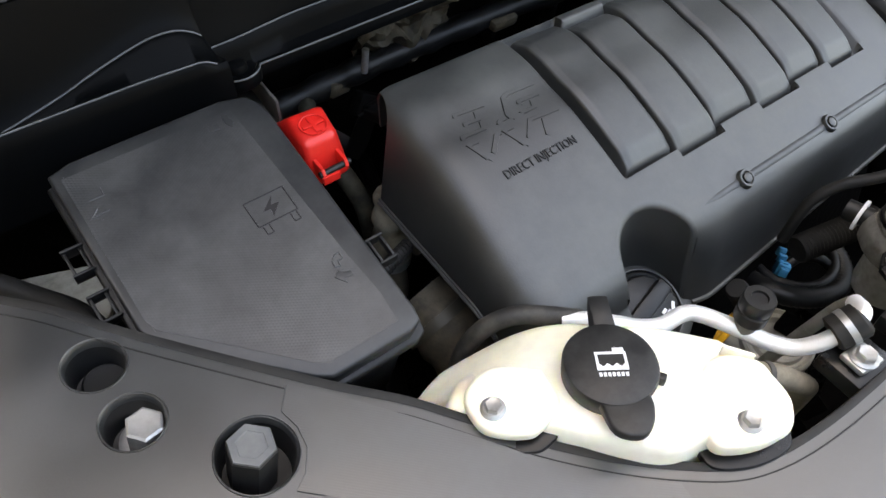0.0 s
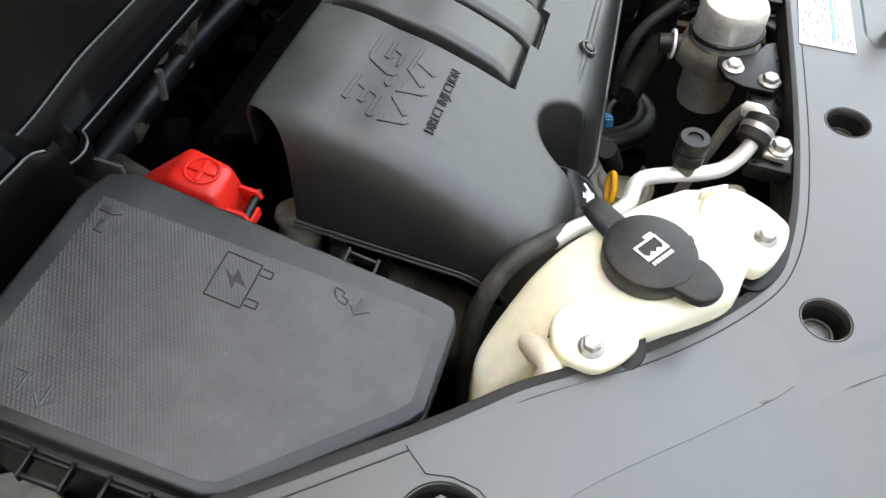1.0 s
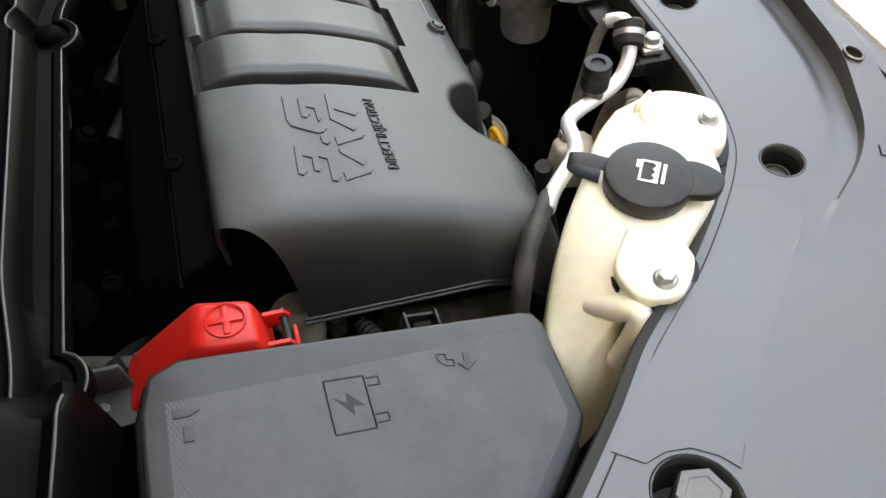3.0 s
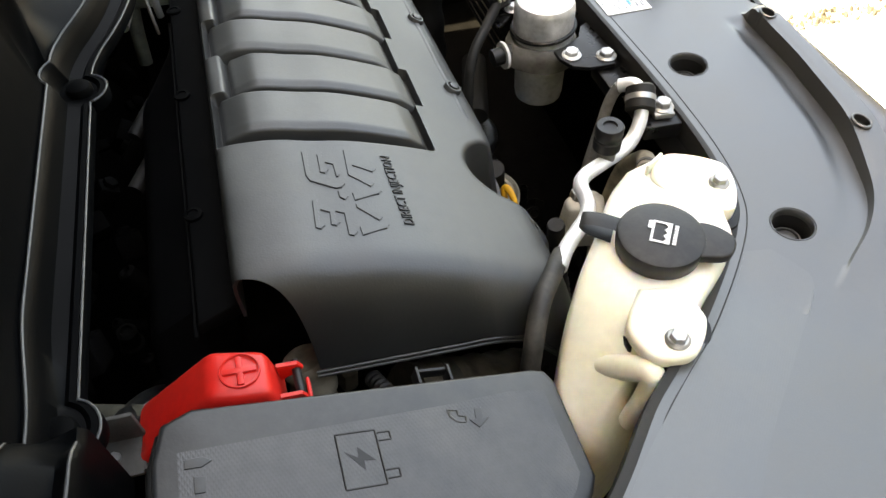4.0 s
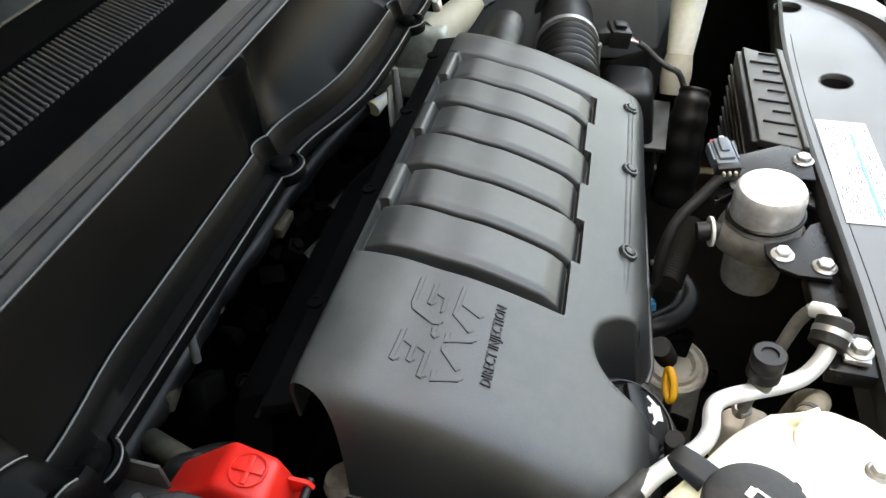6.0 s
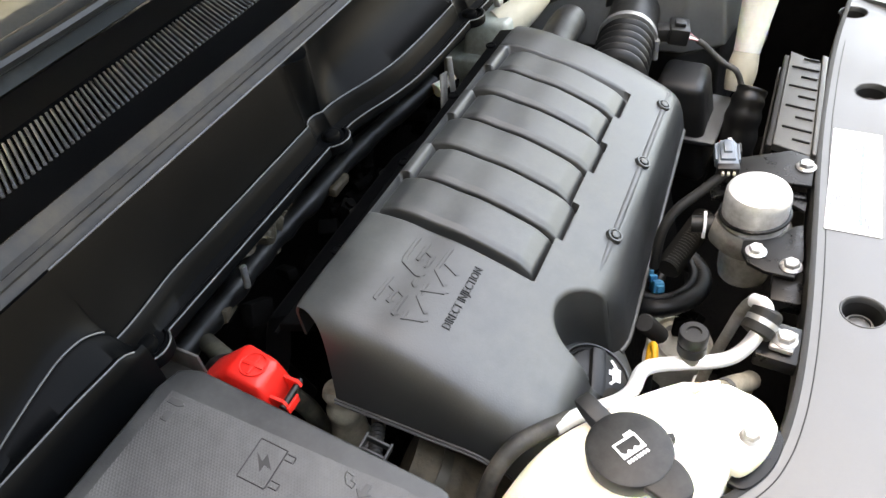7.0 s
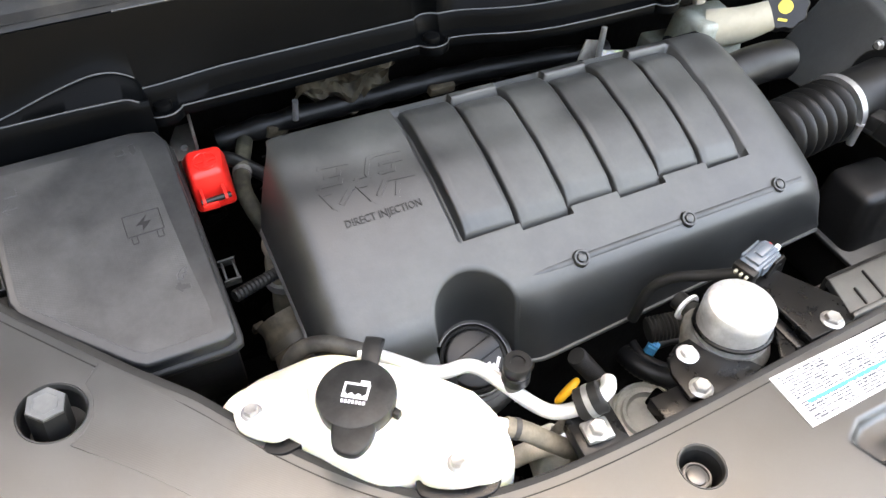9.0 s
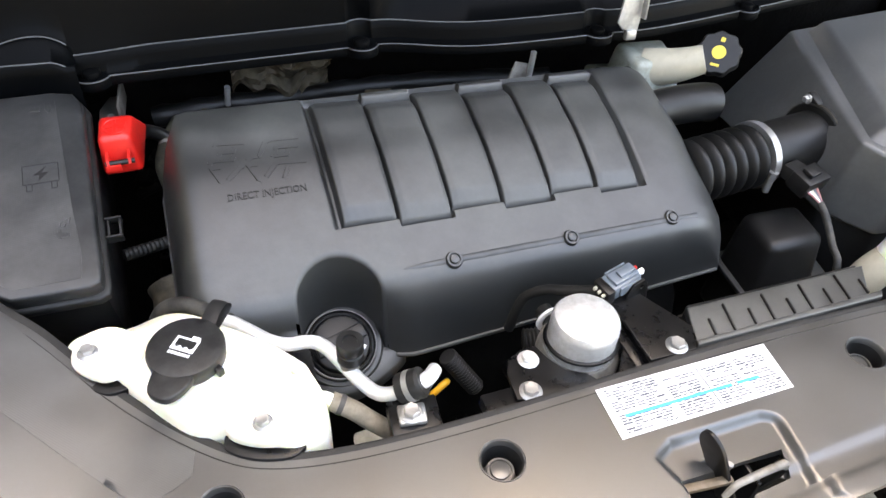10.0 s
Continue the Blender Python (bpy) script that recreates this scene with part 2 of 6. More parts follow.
def tube(points, radius, segments=14, steps=8, into=None, cap=True, ring=None):
    """A pipe along a smooth line. radius: a number, or a function of 0..1 along it. ring: wave(i) scales each ring."""
    line = curve_points(points, steps) if steps > 1 else [Vector(q) for q in points]
    bm = bmesh.new()
    rings, up = [], Vector((0.13, 0.21, 0.97))
    for i, q in enumerate(line):
        d = (line[min(i + 1, len(line) - 1)] - line[max(i - 1, 0)]).normalized()
        side = d.cross(up)
        side = side.normalized() if side.length > 1e-4 else Vector((1, 0, 0))
        up = side.cross(d).normalized()
        r = radius(i / (len(line) - 1)) if callable(radius) else radius
        if ring:
            r *= ring(i)
        rings.append([bm.verts.new(q + r * (math.cos(2 * math.pi * k / segments) * side + math.sin(2 * math.pi * k / segments) * up)) for k in range(segments)])
    for a, b in zip(rings, rings[1:]):
        for k in range(segments):
            bm.faces.new((a[k], a[(k + 1) % segments], b[(k + 1) % segments], b[k]))
    if cap:
        bm.faces.new(rings[0])
        bm.faces.new(rings[-1])
    bmesh.ops.recalc_face_normals(bm, faces=bm.faces)
    return join(into, bm)


def plate(outline, z0, z1, holes=(), bevel=0.0, matrix=None, into=None):
    """A flat plate with holes: outlines in x, y; edges rounded by bevel."""
    cu = bpy.data.curves.new("tmp", "CURVE")
    cu.dimensions, cu.fill_mode = "2D", "BOTH"
    cu.extrude, cu.bevel_depth, cu.bevel_resolution, cu.offset = (z1 - z0) / 2 - bevel, bevel, 2, -bevel
    for line in (outline, *holes):
        sp = cu.splines.new("POLY")
        sp.points.add(len(line) - 1)
        for q, p in zip(sp.points, line):
            q.co = (p[0], p[1], 0, 1)
        sp.use_cyclic_u = True
    ob = bpy.data.objects.new("tmp", cu)
    me = bpy.data.meshes.new_from_object(ob)
    bm = bmesh.new()
    bm.from_mesh(me)
    bpy.data.objects.remove(ob)
    bpy.data.curves.remove(cu)
    bpy.data.meshes.remove(me)
    bmesh.ops.remove_doubles(bm, verts=bm.verts, dist=1e-5)
    bmesh.ops.translate(bm, vec=(0, 0, (z0 + z1) / 2), verts=bm.verts)
    if matrix:
        bmesh.ops.transform(bm, matrix=matrix, verts=bm.verts)
    return join(into, bm)


def frustum(base, top, z0, z1, bevel):
    """A box with a free base and top outline, corners rounded."""
    bm = bmesh.new()
    vl = [bm.verts.new((x, y, z0)) for x, y in base]
    vt = [bm.verts.new((p[0], p[1], p[2] if len(p) > 2 else z1)) for p in top]
    bm.faces.new(vt), bm.faces.new(vl[::-1])
    n = len(base)
    for k in range(n):
        bm.faces.new((vl[k], vl[(k + 1) % n], vt[(k + 1) % n], vt[k]))
    bmesh.ops.recalc_face_normals(bm, faces=bm.faces)
    rounded(bm, bm.edges, bevel, 3)
    return bm


def lettering(text, size, matrix, depth=0.0006, into=None, bold=0.0):
    cu = bpy.data.curves.new("tmp", "FONT")
    cu.body, cu.size, cu.extrude, cu.offset = text, size, depth, bold
    cu.align_x, cu.align_y = "CENTER", "CENTER"
    cu.resolution_u = 2
    ob = new("tmp", cu)
    me = bpy.data.meshes.new_from_object(ob.evaluated_get(bpy.context.evaluated_depsgraph_get()))
    bm = bmesh.new()
    bm.from_mesh(me)
    bpy.data.objects.remove(ob)
    bpy.data.curves.remove(cu)
    bpy.data.meshes.remove(me)
    bmesh.ops.transform(bm, matrix=matrix, verts=bm.verts)
    return join(into, bm)


def circle(x, y, r, n=36, squash=1.0):
    return [(x + r * math.cos(2 * math.pi * k / n), y + squash * r * math.sin(2 * math.pi * k / n)) for k in range(n)]


def smooth_line(points, steps=6):
    return [(p.x, p.y) for p in curve_points([(x, y, 0) for x, y in points], steps)]


def step(a, b, x):
    t = min(1.0, max(0.0, (x - a) / (b - a)))
    return t * t * (3 - 2 * t)


def lerp_table(table, x):
    if x <= table[0][0]:
        return table[0][1]
    for (a, p), (b, q) in zip(table, table[1:]):
        if x <= b:
            return p + (q - p) * (x - a) / (b - a)
    return table[-1][1]


def grid(us, vs, place, keep=None):
    """A sheet of quads through place(u, v)."""
    bm = bmesh.new()
    rows = [[bm.verts.new(place(u, v)) for v in vs] for u in us]
    for i in range(len(us) - 1):
        for j in range(len(vs) - 1):
            if keep is None or keep(us[i], vs[j]):
                bm.faces.new((rows[i][j], rows[i + 1][j], rows[i + 1][j + 1], rows[i][j + 1]))
    loose = [v for v in bm.verts if not v.link_faces]
    bmesh.ops.delete(bm, geom=loose, context="VERTS")
    return bm


def spread(a, b, n):
    return [a + (b - a) * k / n for k in range(n + 1)]


def bolt(name, at, r=0.009, turn=(0, 0, 0), mat=None, label="bright zinc flange bolt", height=0.007, parent=None):
    """A hexagon flange bolt: washer flange, six-sided head with a dished top."""
    bm = lathe([(0, 0), (r * 1.35, 0), (r * 1.4, 0.0012), (r * 1.1, 0.0028), (0, 0.0028)], segments=28)
    lathe([(r * 1.0, 0.0026), (r * 1.0, height - 0.0012), (r * 0.86, height), (r * 0.55, height - 0.0003), (0, height - 0.0004)], segments=6, into=bm)
    bmesh.ops.transform(bm, matrix=pose(*at, *turn), verts=bm.verts)
    ob = part(name, bm, mat or STEEL, parent, sharp=25)
    if parent is None:
        tagged(ob, label, "bolt")
    return ob


# ---------------------------------------------------------------- setting
ground = part("ground", plate([(-60, -60), (60, -60), (60, 60), (-60, 60)], -0.02, 0.0), CONCRETE)
tagged(ground, "pale sunlit concrete ground in front of the car", "ground", kind="structure")

# unseen walls added round the forecourt to darken sky light and reflections
SKY_BLOCK = worn("sky_block_render", (0.035, 0.037, 0.032), (0.025, 0.028, 0.022), 0.9, grain=30, bump=0.3, stain=1.5, amount=0.8, depth=0.004)
unseen_bm = bmesh.new()
box((22, 0.3, 4.6), (-5.0, -7.5, 2.3), into=unseen_bm)
box((0.3, 20, 7.0), (-4.5, 2.0, 3.5), into=unseen_bm)
box((0.3, 12.1, 11.0), (5.5, 5.95, 5.5), into=unseen_bm)
tagged(part("unseen_wall", unseen_bm, SKY_BLOCK), "unseen plain dark walls added to block low sky", "wall", kind="structure")

# a thin line of dry grass and grit across the forecourt
rng = random.Random(5)
verge = bmesh.new()
for k in range(700):
    x, y, h = rng.uniform(1.89, 1.98), rng.uniform(-4.5, 0.4), rng.uniform(0.006, 0.028)
    box((rng.uniform(0.006, 0.02), rng.uniform(0.006, 0.02), h), (x, y, h / 2 - 0.002), (rng.uniform(-30, 30), rng.uniform(-30, 30), rng.uniform(0, 180)), 0.0, verge, 0.4)
tagged(part("dry_verge", verge, worn("dry_grass", (0.10, 0.088, 0.066), (0.06, 0.054, 0.04), 0.9, grain=90, bump=0.4)), "thin line of dry grass and grit on the ground", "grass", kind="stuff")

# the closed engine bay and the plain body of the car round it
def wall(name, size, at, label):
    tagged(part(name, box(size, at), GRIME_DARK), label, "engine bay", kind="structure")


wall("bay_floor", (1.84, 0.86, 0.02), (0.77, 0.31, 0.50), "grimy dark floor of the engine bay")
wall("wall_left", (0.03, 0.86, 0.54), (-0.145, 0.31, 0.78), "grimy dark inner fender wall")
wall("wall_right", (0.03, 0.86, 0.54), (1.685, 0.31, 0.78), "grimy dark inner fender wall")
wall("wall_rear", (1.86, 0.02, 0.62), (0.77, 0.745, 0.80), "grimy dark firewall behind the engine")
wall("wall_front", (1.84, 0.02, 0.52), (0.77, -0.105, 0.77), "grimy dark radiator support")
body_bm = bmesh.new()
box((1.86, 0.42, 0.62), (0.77, 0.967, 0.86), into=body_bm, bevel=0.01)
box((1.86, 3.4, 0.80), (0.77, 2.88, 0.65), into=body_bm, bevel=0.03)
box((0.10, 0.98, 0.70), (-0.21, 0.37, 0.69), into=body_bm, bevel=0.02)
box((0.10, 0.98, 0.70), (1.75, 0.37, 0.69), into=body_bm, bevel=0.02)
box((1.84, 0.06, 0.62), (0.77, -0.148, 0.70), into=body_bm, bevel=0.02)
box((1.5, 2.2, 0.55), (0.77, 2.6, 1.30), into=body_bm, bevel=0.08)
tagged(part("car_body", body_bm, PAINT), "dark grey painted body of the car", "car body", kind="structure")

# the raised hood, out of sight above, which shades the rear of the bay
hood = thing("hood", "raised dark grey car hood above the engine bay", "hood")
HM = pose(0.77, 1.00, 1.33, -63, 0, 0)
part("outer_panel", grid(spread(-0.96, 0.96, 24), spread(-0.03, 1.15, 16), lambda u, v: HM @ Vector((u, -v, 0.03 - 0.05 * (u / 0.96) ** 2 - 0.05 * (v / 1.15) ** 2))), PAINT, hood)
part("inner_panel", grid(spread(-0.955, 0.955, 24), spread(-0.03, 1.148, 16), lambda u, v: HM @ Vector((u, -v, 0.03 - 0.05 * (u / 0.96) ** 2 - 0.05 * (v / 1.15) ** 2 - 0.012 - 0.022 * step(0.96, 0.90, abs(u)) * step(1.15, 1.08, v)))), COWL, hood)

# ---------------------------------------------------------------- radiator shroud
ZS = 1.067
INNER = [(1.70, 0.03), (1.25, 0.07), (1.09, 0.085), (0.95, 0.091), (0.82, 0.092), (0.60, 0.087), (0.50, 0.088), (0.44, 0.093), (0.40, 0.102),
         (0.372, 0.116), (0.337, 0.146), (0.298, 0.186), (0.275, 0.213), (0.253, 0.241), (0.233, 0.266), (0.211, 0.288), (0.190, 0.309), (0.148, 0.355), (0.107, 0.401), (0.081, 0.433), (0.05, 0.470), (0.0, 0.525), (-0.06, 0.60)]
OUTER = [(-0.13, 0.60), (-0.13, 0.40), (-0.06, 0.31), (0.03, 0.225), (0.09, 0.185), (0.127, 0.164), (0.138, 0.152), (0.155, 0.127), (0.169, 0.099), (0.181, 0.066), (0.25, -0.005), (0.34, -0.038), (0.42, -0.056),
         (0.513, -0.069), (0.632, -0.078), (0.77, -0.082), (0.91, -0.079), (1.03, -0.074), (1.12, -0.062), (1.20, -0.048), (1.29, -0.045), (1.45, -0.048), (1.70, -0.06)]


def wing(x, y):
    """How far the corner of the panel towards the fender rises over its flat middle."""
    a = (0.35 - x) * 0.72 + (y - 0.075) * 0.69 - 0.08
    return min(0.075, 0.1 * (a + math.sqrt(a * a + 0.0009)))


inner_line, outer_line = smooth_line(INNER, 5), smooth_line(OUTER, 5)
BORES = [(0.356, 0.071, 0.0168), (0.577, 0.042, 0.0183), (0.961, 0.040, 0.0183), (1.178, 0.066, 0.0175), (0.080, 0.389, 0.0185), (0.084, 0.342, 0.0185), (0.133, 0.286, 0.0245)]
SLOPE = (7.5, 7.8, 0)
LATCH = [(0.700, -0.0812), (0.699, -0.060), (0.709, -0.033), (0.711, -0.019), (0.744, -0.0185), (0.772, -0.0185), (0.814, -0.019), (0.806, -0.043), (0.790, -0.0445), (0.768, -0.046), (0.762, -0.050), (0.760, -0.058), (0.762, -0.068), (0.764, -0.0822)]
STEP_LINE = smooth_line([(1.25, 0.085), (1.22, 0.054), (1.19, 0.015), (1.14, -0.021), (1.08, -0.040), (0.95, -0.052), (0.77, -0.058), (0.64, -0.057), (0.591, -0.055), (0.545, -0.052), (0.498, -0.046), (0.458, -0.040), (0.426, -0.031), (0.397, -0.020), (0.362, -0.004), (0.334, 0.020), (0.310, 0.053), (0.286, 0.085)], 6)
RECESS = (0.706, 0.832, 0.0185)


def beyond(x, y, line):
    """Signed distance past a line that runs towards smaller x: positive on its front side."""
    best, side = 1e9, 1
    for (ax, ay), (bx, by) in zip(line, line[1:]):
        dx, dy = bx - ax, by - ay
        t = min(1, max(0, ((x - ax) * dx + (y - ay) * dy) / (dx * dx + dy * dy)))
        d = math.hypot(x - ax - t * dx, y - ay - t * dy)
        if d < best:
            best, side = d, 1 if dx * (y - ay) - dy * (x - ax) > 0 else -1
    return best * side


def shroud_z(x, y):
    """The flat panel, a shallow trough at its front and the wall up to the raised front rail."""
    d = beyond(x, y, STEP_LINE)
    fade = min(1, max(0, (x - 0.286) / 0.15)) * min(1, max(0, (1.25 - x) / 0.15))
    x0, x1, y1 = RECESS
    sink = step(x0 - 0.3 * y, x0 - 0.3 * y + 0.009, x + 0.006) * step(x1 + 0.15 * min(y, 0), x1 - 0.009 + 0.15 * min(y, 0), x) * step(y1, y1 - 0.009, y + 0.5 * max(0, x - 0.815) + 0.5 * max(0, 0.722 - x))
    rail = 1 - step(0.625, 0.64, x) * step(0.735, 0.715, x)
    return ZS + wing(x, y) - 0.007 * sink + fade * rail * (0.0175 * step(0.0, 0.0018, d) - 0.0025 * step(-0.025, -0.015, d) + 0.0012 * step(0.004, 0.009, d))


def resampled(line, n):
    p = [Vector((x, y)) for x, y in line]
    at = [0.0]
    for a, b in zip(p, p[1:]):
        at.append(at[-1] + (b - a).length)
    xs, ys = list(zip(at, [q.x for q in p])), list(zip(at, [q.y for q in p]))
    return [(lerp_table(xs, at[-1] * k / n), lerp_table(ys, at[-1] * k / n)) for k in range(n + 1)]


shroud = thing("radiator_shroud", "grey-black grained plastic panel over the radiator", "radiator cover")
def inside(x, y, loop):
    hit = False
    for (ax, ay), (bx, by) in zip(loop, loop[1:] + loop[:1]):
        if (ay > y) != (by > y) and x < ax + (bx - ax) * (y - ay) / (by - ay):
            hit = not hit
    return hit


def sheet_with_holes(outline, holes, points, height):
    """A triangulated sheet over an outline with holes, bent to a height given at each place."""
    coords, edges = [], []
    for loop in (outline, *holes):
        n = len(coords)
        coords += [Vector(p) for p in loop]
        edges += [(n + k, n + (k + 1) % len(loop)) for k in range(len(loop))]
    coords += [Vector(p) for p in points]
    verts, _, faces, *_ = delaunay_2d_cdt(coords, edges, [], 0, 1e-6)
    bm = bmesh.new()
    vs = [bm.verts.new((v.x, v.y, height(v.x, v.y))) for v in verts]
    for f in faces:
        mx, my = sum(verts[k].x for k in f) / len(f), sum(verts[k].y for k in f) / len(f)
        if inside(mx, my, outline) and not any(inside(mx, my, h) for h in holes):
            bm.faces.new([vs[k] for k in f])
    bmesh.ops.delete(bm, geom=[v for v in bm.verts if not v.link_faces], context="VERTS")
    bmesh.ops.recalc_face_normals(bm, faces=bm.faces)
    if sum(f.normal.z for f in bm.faces) < 0:
        bmesh.ops.reverse_faces(bm, faces=bm.faces)
    bmesh.ops.solidify(bm, geom=list(bm.faces), thickness=0.006)
    bmesh.ops.recalc_face_normals(bm, faces=bm.faces)
    return bm


EYELETS = [(0.433, -0.044), (1.105, -0.048), (0.611, -0.065)]
loops = [circle(x, y, r, 40) for x, y, r in BORES] + [circle(x, y, 0.009, 24, 0.67) for x, y in EYELETS]
outline = inner_line + [p for p in outer_line if p[0] < 0.698] + LATCH + [p for p in outer_line if p[0] > 0.766]
fill = []
for x in spread(-0.12, 1.69, 150):
    for y in spread(-0.095, 0.655, 62):
        if inside(x, y, outline) and not (0.69 < x < 0.846 and y < 0.026) and not any(inside(x, y, h) for h in loops) and not -0.029 < beyond(x, y, STEP_LINE) < 0.013:
            fill.append((x, y))
STEP_LINE = resampled(STEP_LINE, 260)
for k, (x, y) in enumerate(STEP_LINE[1:-1], 1):
    t = Vector((STEP_LINE[k + 1][0] - STEP_LINE[k - 1][0], STEP_LINE[k + 1][1] - STEP_LINE[k - 1][1])).normalized()
    for d in (-0.026, -0.0225, -0.0185, -0.0145, -0.009, -0.003, 0.0, 0.0018, 0.004, 0.0065, 0.0095):
        p = (x - t.y * d, y + t.x * d) if beyond(x - t.y * 0.004, y + t.x * 0.004, STEP_LINE) > 0 else (x + t.y * d, y - t.x * d)
        if inside(*p, outline) and not any(inside(*p, h) for h in loops):
            fill.append(p)
for x in spread(0.694, 0.842, 84):
    for y in spread(-0.074, 0.024, 56):
        if inside(x, y, outline) and not -0.004 < beyond(x, y, STEP_LINE) < 0.012 and not any(inside(x, y, h) for h in loops):
            fill.append((x, y))
part("panel", sheet_with_holes(outline, loops, fill, shroud_z), SHROUD, shroud, sharp=50)
edge = [Vector((x, y, 0)) for x, y in inner_line]
bm = grid(range(len(edge)), (-0.055, -0.003), lambda i, z: (edge[i].x, edge[i].y + 0.0015, ZS + wing(edge[i].x, edge[i].y) + z))
bmesh.ops.solidify(bm, geom=bm.faces, thickness=0.003)
part("skirt", bm, BLACK, shroud)
# dark rubber colour gives the panel's turned-down edge its shade
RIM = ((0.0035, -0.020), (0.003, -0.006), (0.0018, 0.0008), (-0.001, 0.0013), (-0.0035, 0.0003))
part("rim", grid(range(len(inner_line)), range(5), lambda i, k: (inner_line[i][0] + RIM[int(k)][0] * 0.7, inner_line[i][1] + RIM[int(k)][0], ZS + wing(*inner_line[i]) + RIM[int(k)][1])), RUBBER, shroud, "panel edge coloured dark for its shade")
crease = []
for (ax, ay), (x, y), (bx, by) in zip(inner_line, inner_line[1:], inner_line[2:]):
    n = Vector((by - ay, ax - bx)).normalized()
    n = n if n.y < 0 else -n
    if -0.05 < x < 1.1:
        crease.append((x + 0.011 * n.x, y + 0.011 * n.y, ZS + wing(x + 0.011 * n.x, y + 0.011 * n.y) - 0.0001))
# black line painted for the shade in the crease
part("rim_line", tube(crease, 0.0006, 8, 1), BLACK, shroud, "moulded crease drawn as a black shade line")
for x, y, r in BORES:
    lean, z = SLOPE if x < 0.2 else (0, 0, 0), ZS + wing(x, y)
    part("bore", lathe([(r + 0.0022, -0.001), (r + 0.0012, 0.0008), (r - 0.0004, -0.001), (r - 0.0012, -0.006)], (x, y, z), lean), SHROUD, shroud)
    # lower wall of the same bore, coloured black for the shade inside
    part("bore_shade", lathe([(r - 0.0012, -0.006), (r - 0.002, -0.016), (r - 0.003, -0.030), (r * 0.5, -0.031), (0, -0.031)], (x, y, z), lean), BLACK, shroud)
for x, y in EYELETS:
    part("slot_rim", tube([(x + 0.0095 * math.cos(a), y + 0.0065 * math.sin(a), shroud_z(x, y) + 0.0005) for a in spread(0, 2 * math.pi, 24)], 0.0013, 8, 1, cap=False), SHROUD, shroud)
# low moulded symbols that cannot be made out
for k in range(3):
    x, y = 0.340 - 0.010 * k, -0.004 - 0.010 * k
    part("moulded_mark", tube([(x, y, shroud_z(x, y) + 0.0004), (x - 0.009, y + 0.004, shroud_z(x - 0.009, y + 0.004) + 0.0004), (x - 0.012, y - 0.003, shroud_z(x - 0.012, y - 0.003) + 0.0004)], 0.0007, 6, 1), BLACK, shroud)
GROOVED = smooth_line([(0.171, 0.318), (0.198, 0.290), (0.220, 0.264), (0.238, 0.242), (0.260, 0.214), (0.286, 0.178), (0.316, 0.147), (0.342, 0.124)], 4) + smooth_line([(0.338, 0.104), (0.318, 0.094), (0.296, 0.094), (0.247, 0.145), (0.190, 0.208), (0.141, 0.254)], 4) + [(0.151, 0.261), (0.160, 0.274), (0.162, 0.289), (0.159, 0.303)]
inlay = [(x, y) for x in spread(0.13, 0.36, 30) for y in spread(0.06, 0.32, 34) if inside(x, y, GROOVED)]
groove = [(x, y, ZS + wing(x, y) + 0.0004) for x, y in GROOVED[-6:] + GROOVED[:1]]
part("inlay_groove", tube(groove, 0.0005, 6, 1), SHROUD, shroud, "fine dark groove round the inlay")
part("grooved_panel", sheet_with_holes(GROOVED, (), inlay, lambda x, y: ZS + wing(x, y) + 0.0005), PANEL, shroud, "finely grooved inlay", sharp=60)
for x, y, r in BORES[:4]:
    f = tagged(part("push_pin", lathe([(0.0122, -0.014), (0.0122, 0.0), (0.0115, 0.0012), (0.0100, 0.0012), (0.0094, -0.0006), (0.0085, -0.0006), (0.0080, 0.0012), (0.006, 0.0018), (0, 0.0018)], (x, y, ZS - 0.017), (0, 0, 0), 32), SHROUD), "dark grey plastic push pin in a round bore", "push pin", "push pins of the radiator panel")
tagged(part("push_pin", lathe([(0.0145, -0.006), (0.0145, 0.0), (0.013, 0.002), (0, 0.002)], (0.080, 0.391, ZS + wing(0.079, 0.391) - 0.024), SLOPE, 32), BLACK), "black plastic push pin sunk in a round bore", "push pin", "push pins of the radiator panel")
bolt("bolt", (0.085, 0.341, ZS + wing(0.085, 0.341) - 0.024), 0.0120, (7.5, 7.8, 12), STEEL, "bright zinc-plated hexagon bolt in a round bore", 0.022)
bumper = thing("bumper_screw", "black plastic hexagonal hood bumper screw, its lit top coloured grey", "bumper screw")
BUMPER = pose(0.132, 0.287, ZS + wing(0.133, 0.286) + 0.009, 7.5, 7.8, 18)
# shaded shank in black, lit top in grey: light put into the colours
part("shank", lathe([(0, -0.045), (0.0158, -0.045), (0.0158, 0.001), (0.0150, 0.0022), (0, 0.0022)], segments=6), BLACK, bumper, sharp=25).data.transform(BUMPER)
part("top", lathe([(0.0150, 0.0022), (0.0146, 0.0034), (0.0100, 0.0036), (0.0094, 0.0031), (0, 0.0031)], segments=6), BUMPER_LIT, bumper, "top coloured grey for the sky on it", sharp=25).data.transform(BUMPER)

# hood latch in its opening
RUST = worn("rusty_steel", (0.10, 0.078, 0.055), (0.19, 0.165, 0.135), 0.5, 0.5, grain=180, bump=0.4, stain=90, amount=0.8, rough_to=0.75)
latch = thing("hood_latch", "black steel hood latch with a hook in the panel opening", "latch")
part("striker_plate", box((0.17, 0.07, 0.004), (0.715, -0.02, ZS - 0.075), (0, 0, 0), 0.001), BRACKET, latch)
ax_ = (Vector((0.7356, -0.0023, 1.1013)) - Vector((0.752, -0.030, 1.045))).normalized()
wx_ = Vector((0.26, -0.97, 0))
wx_ = (wx_ - ax_ * wx_.dot(ax_)).normalized()
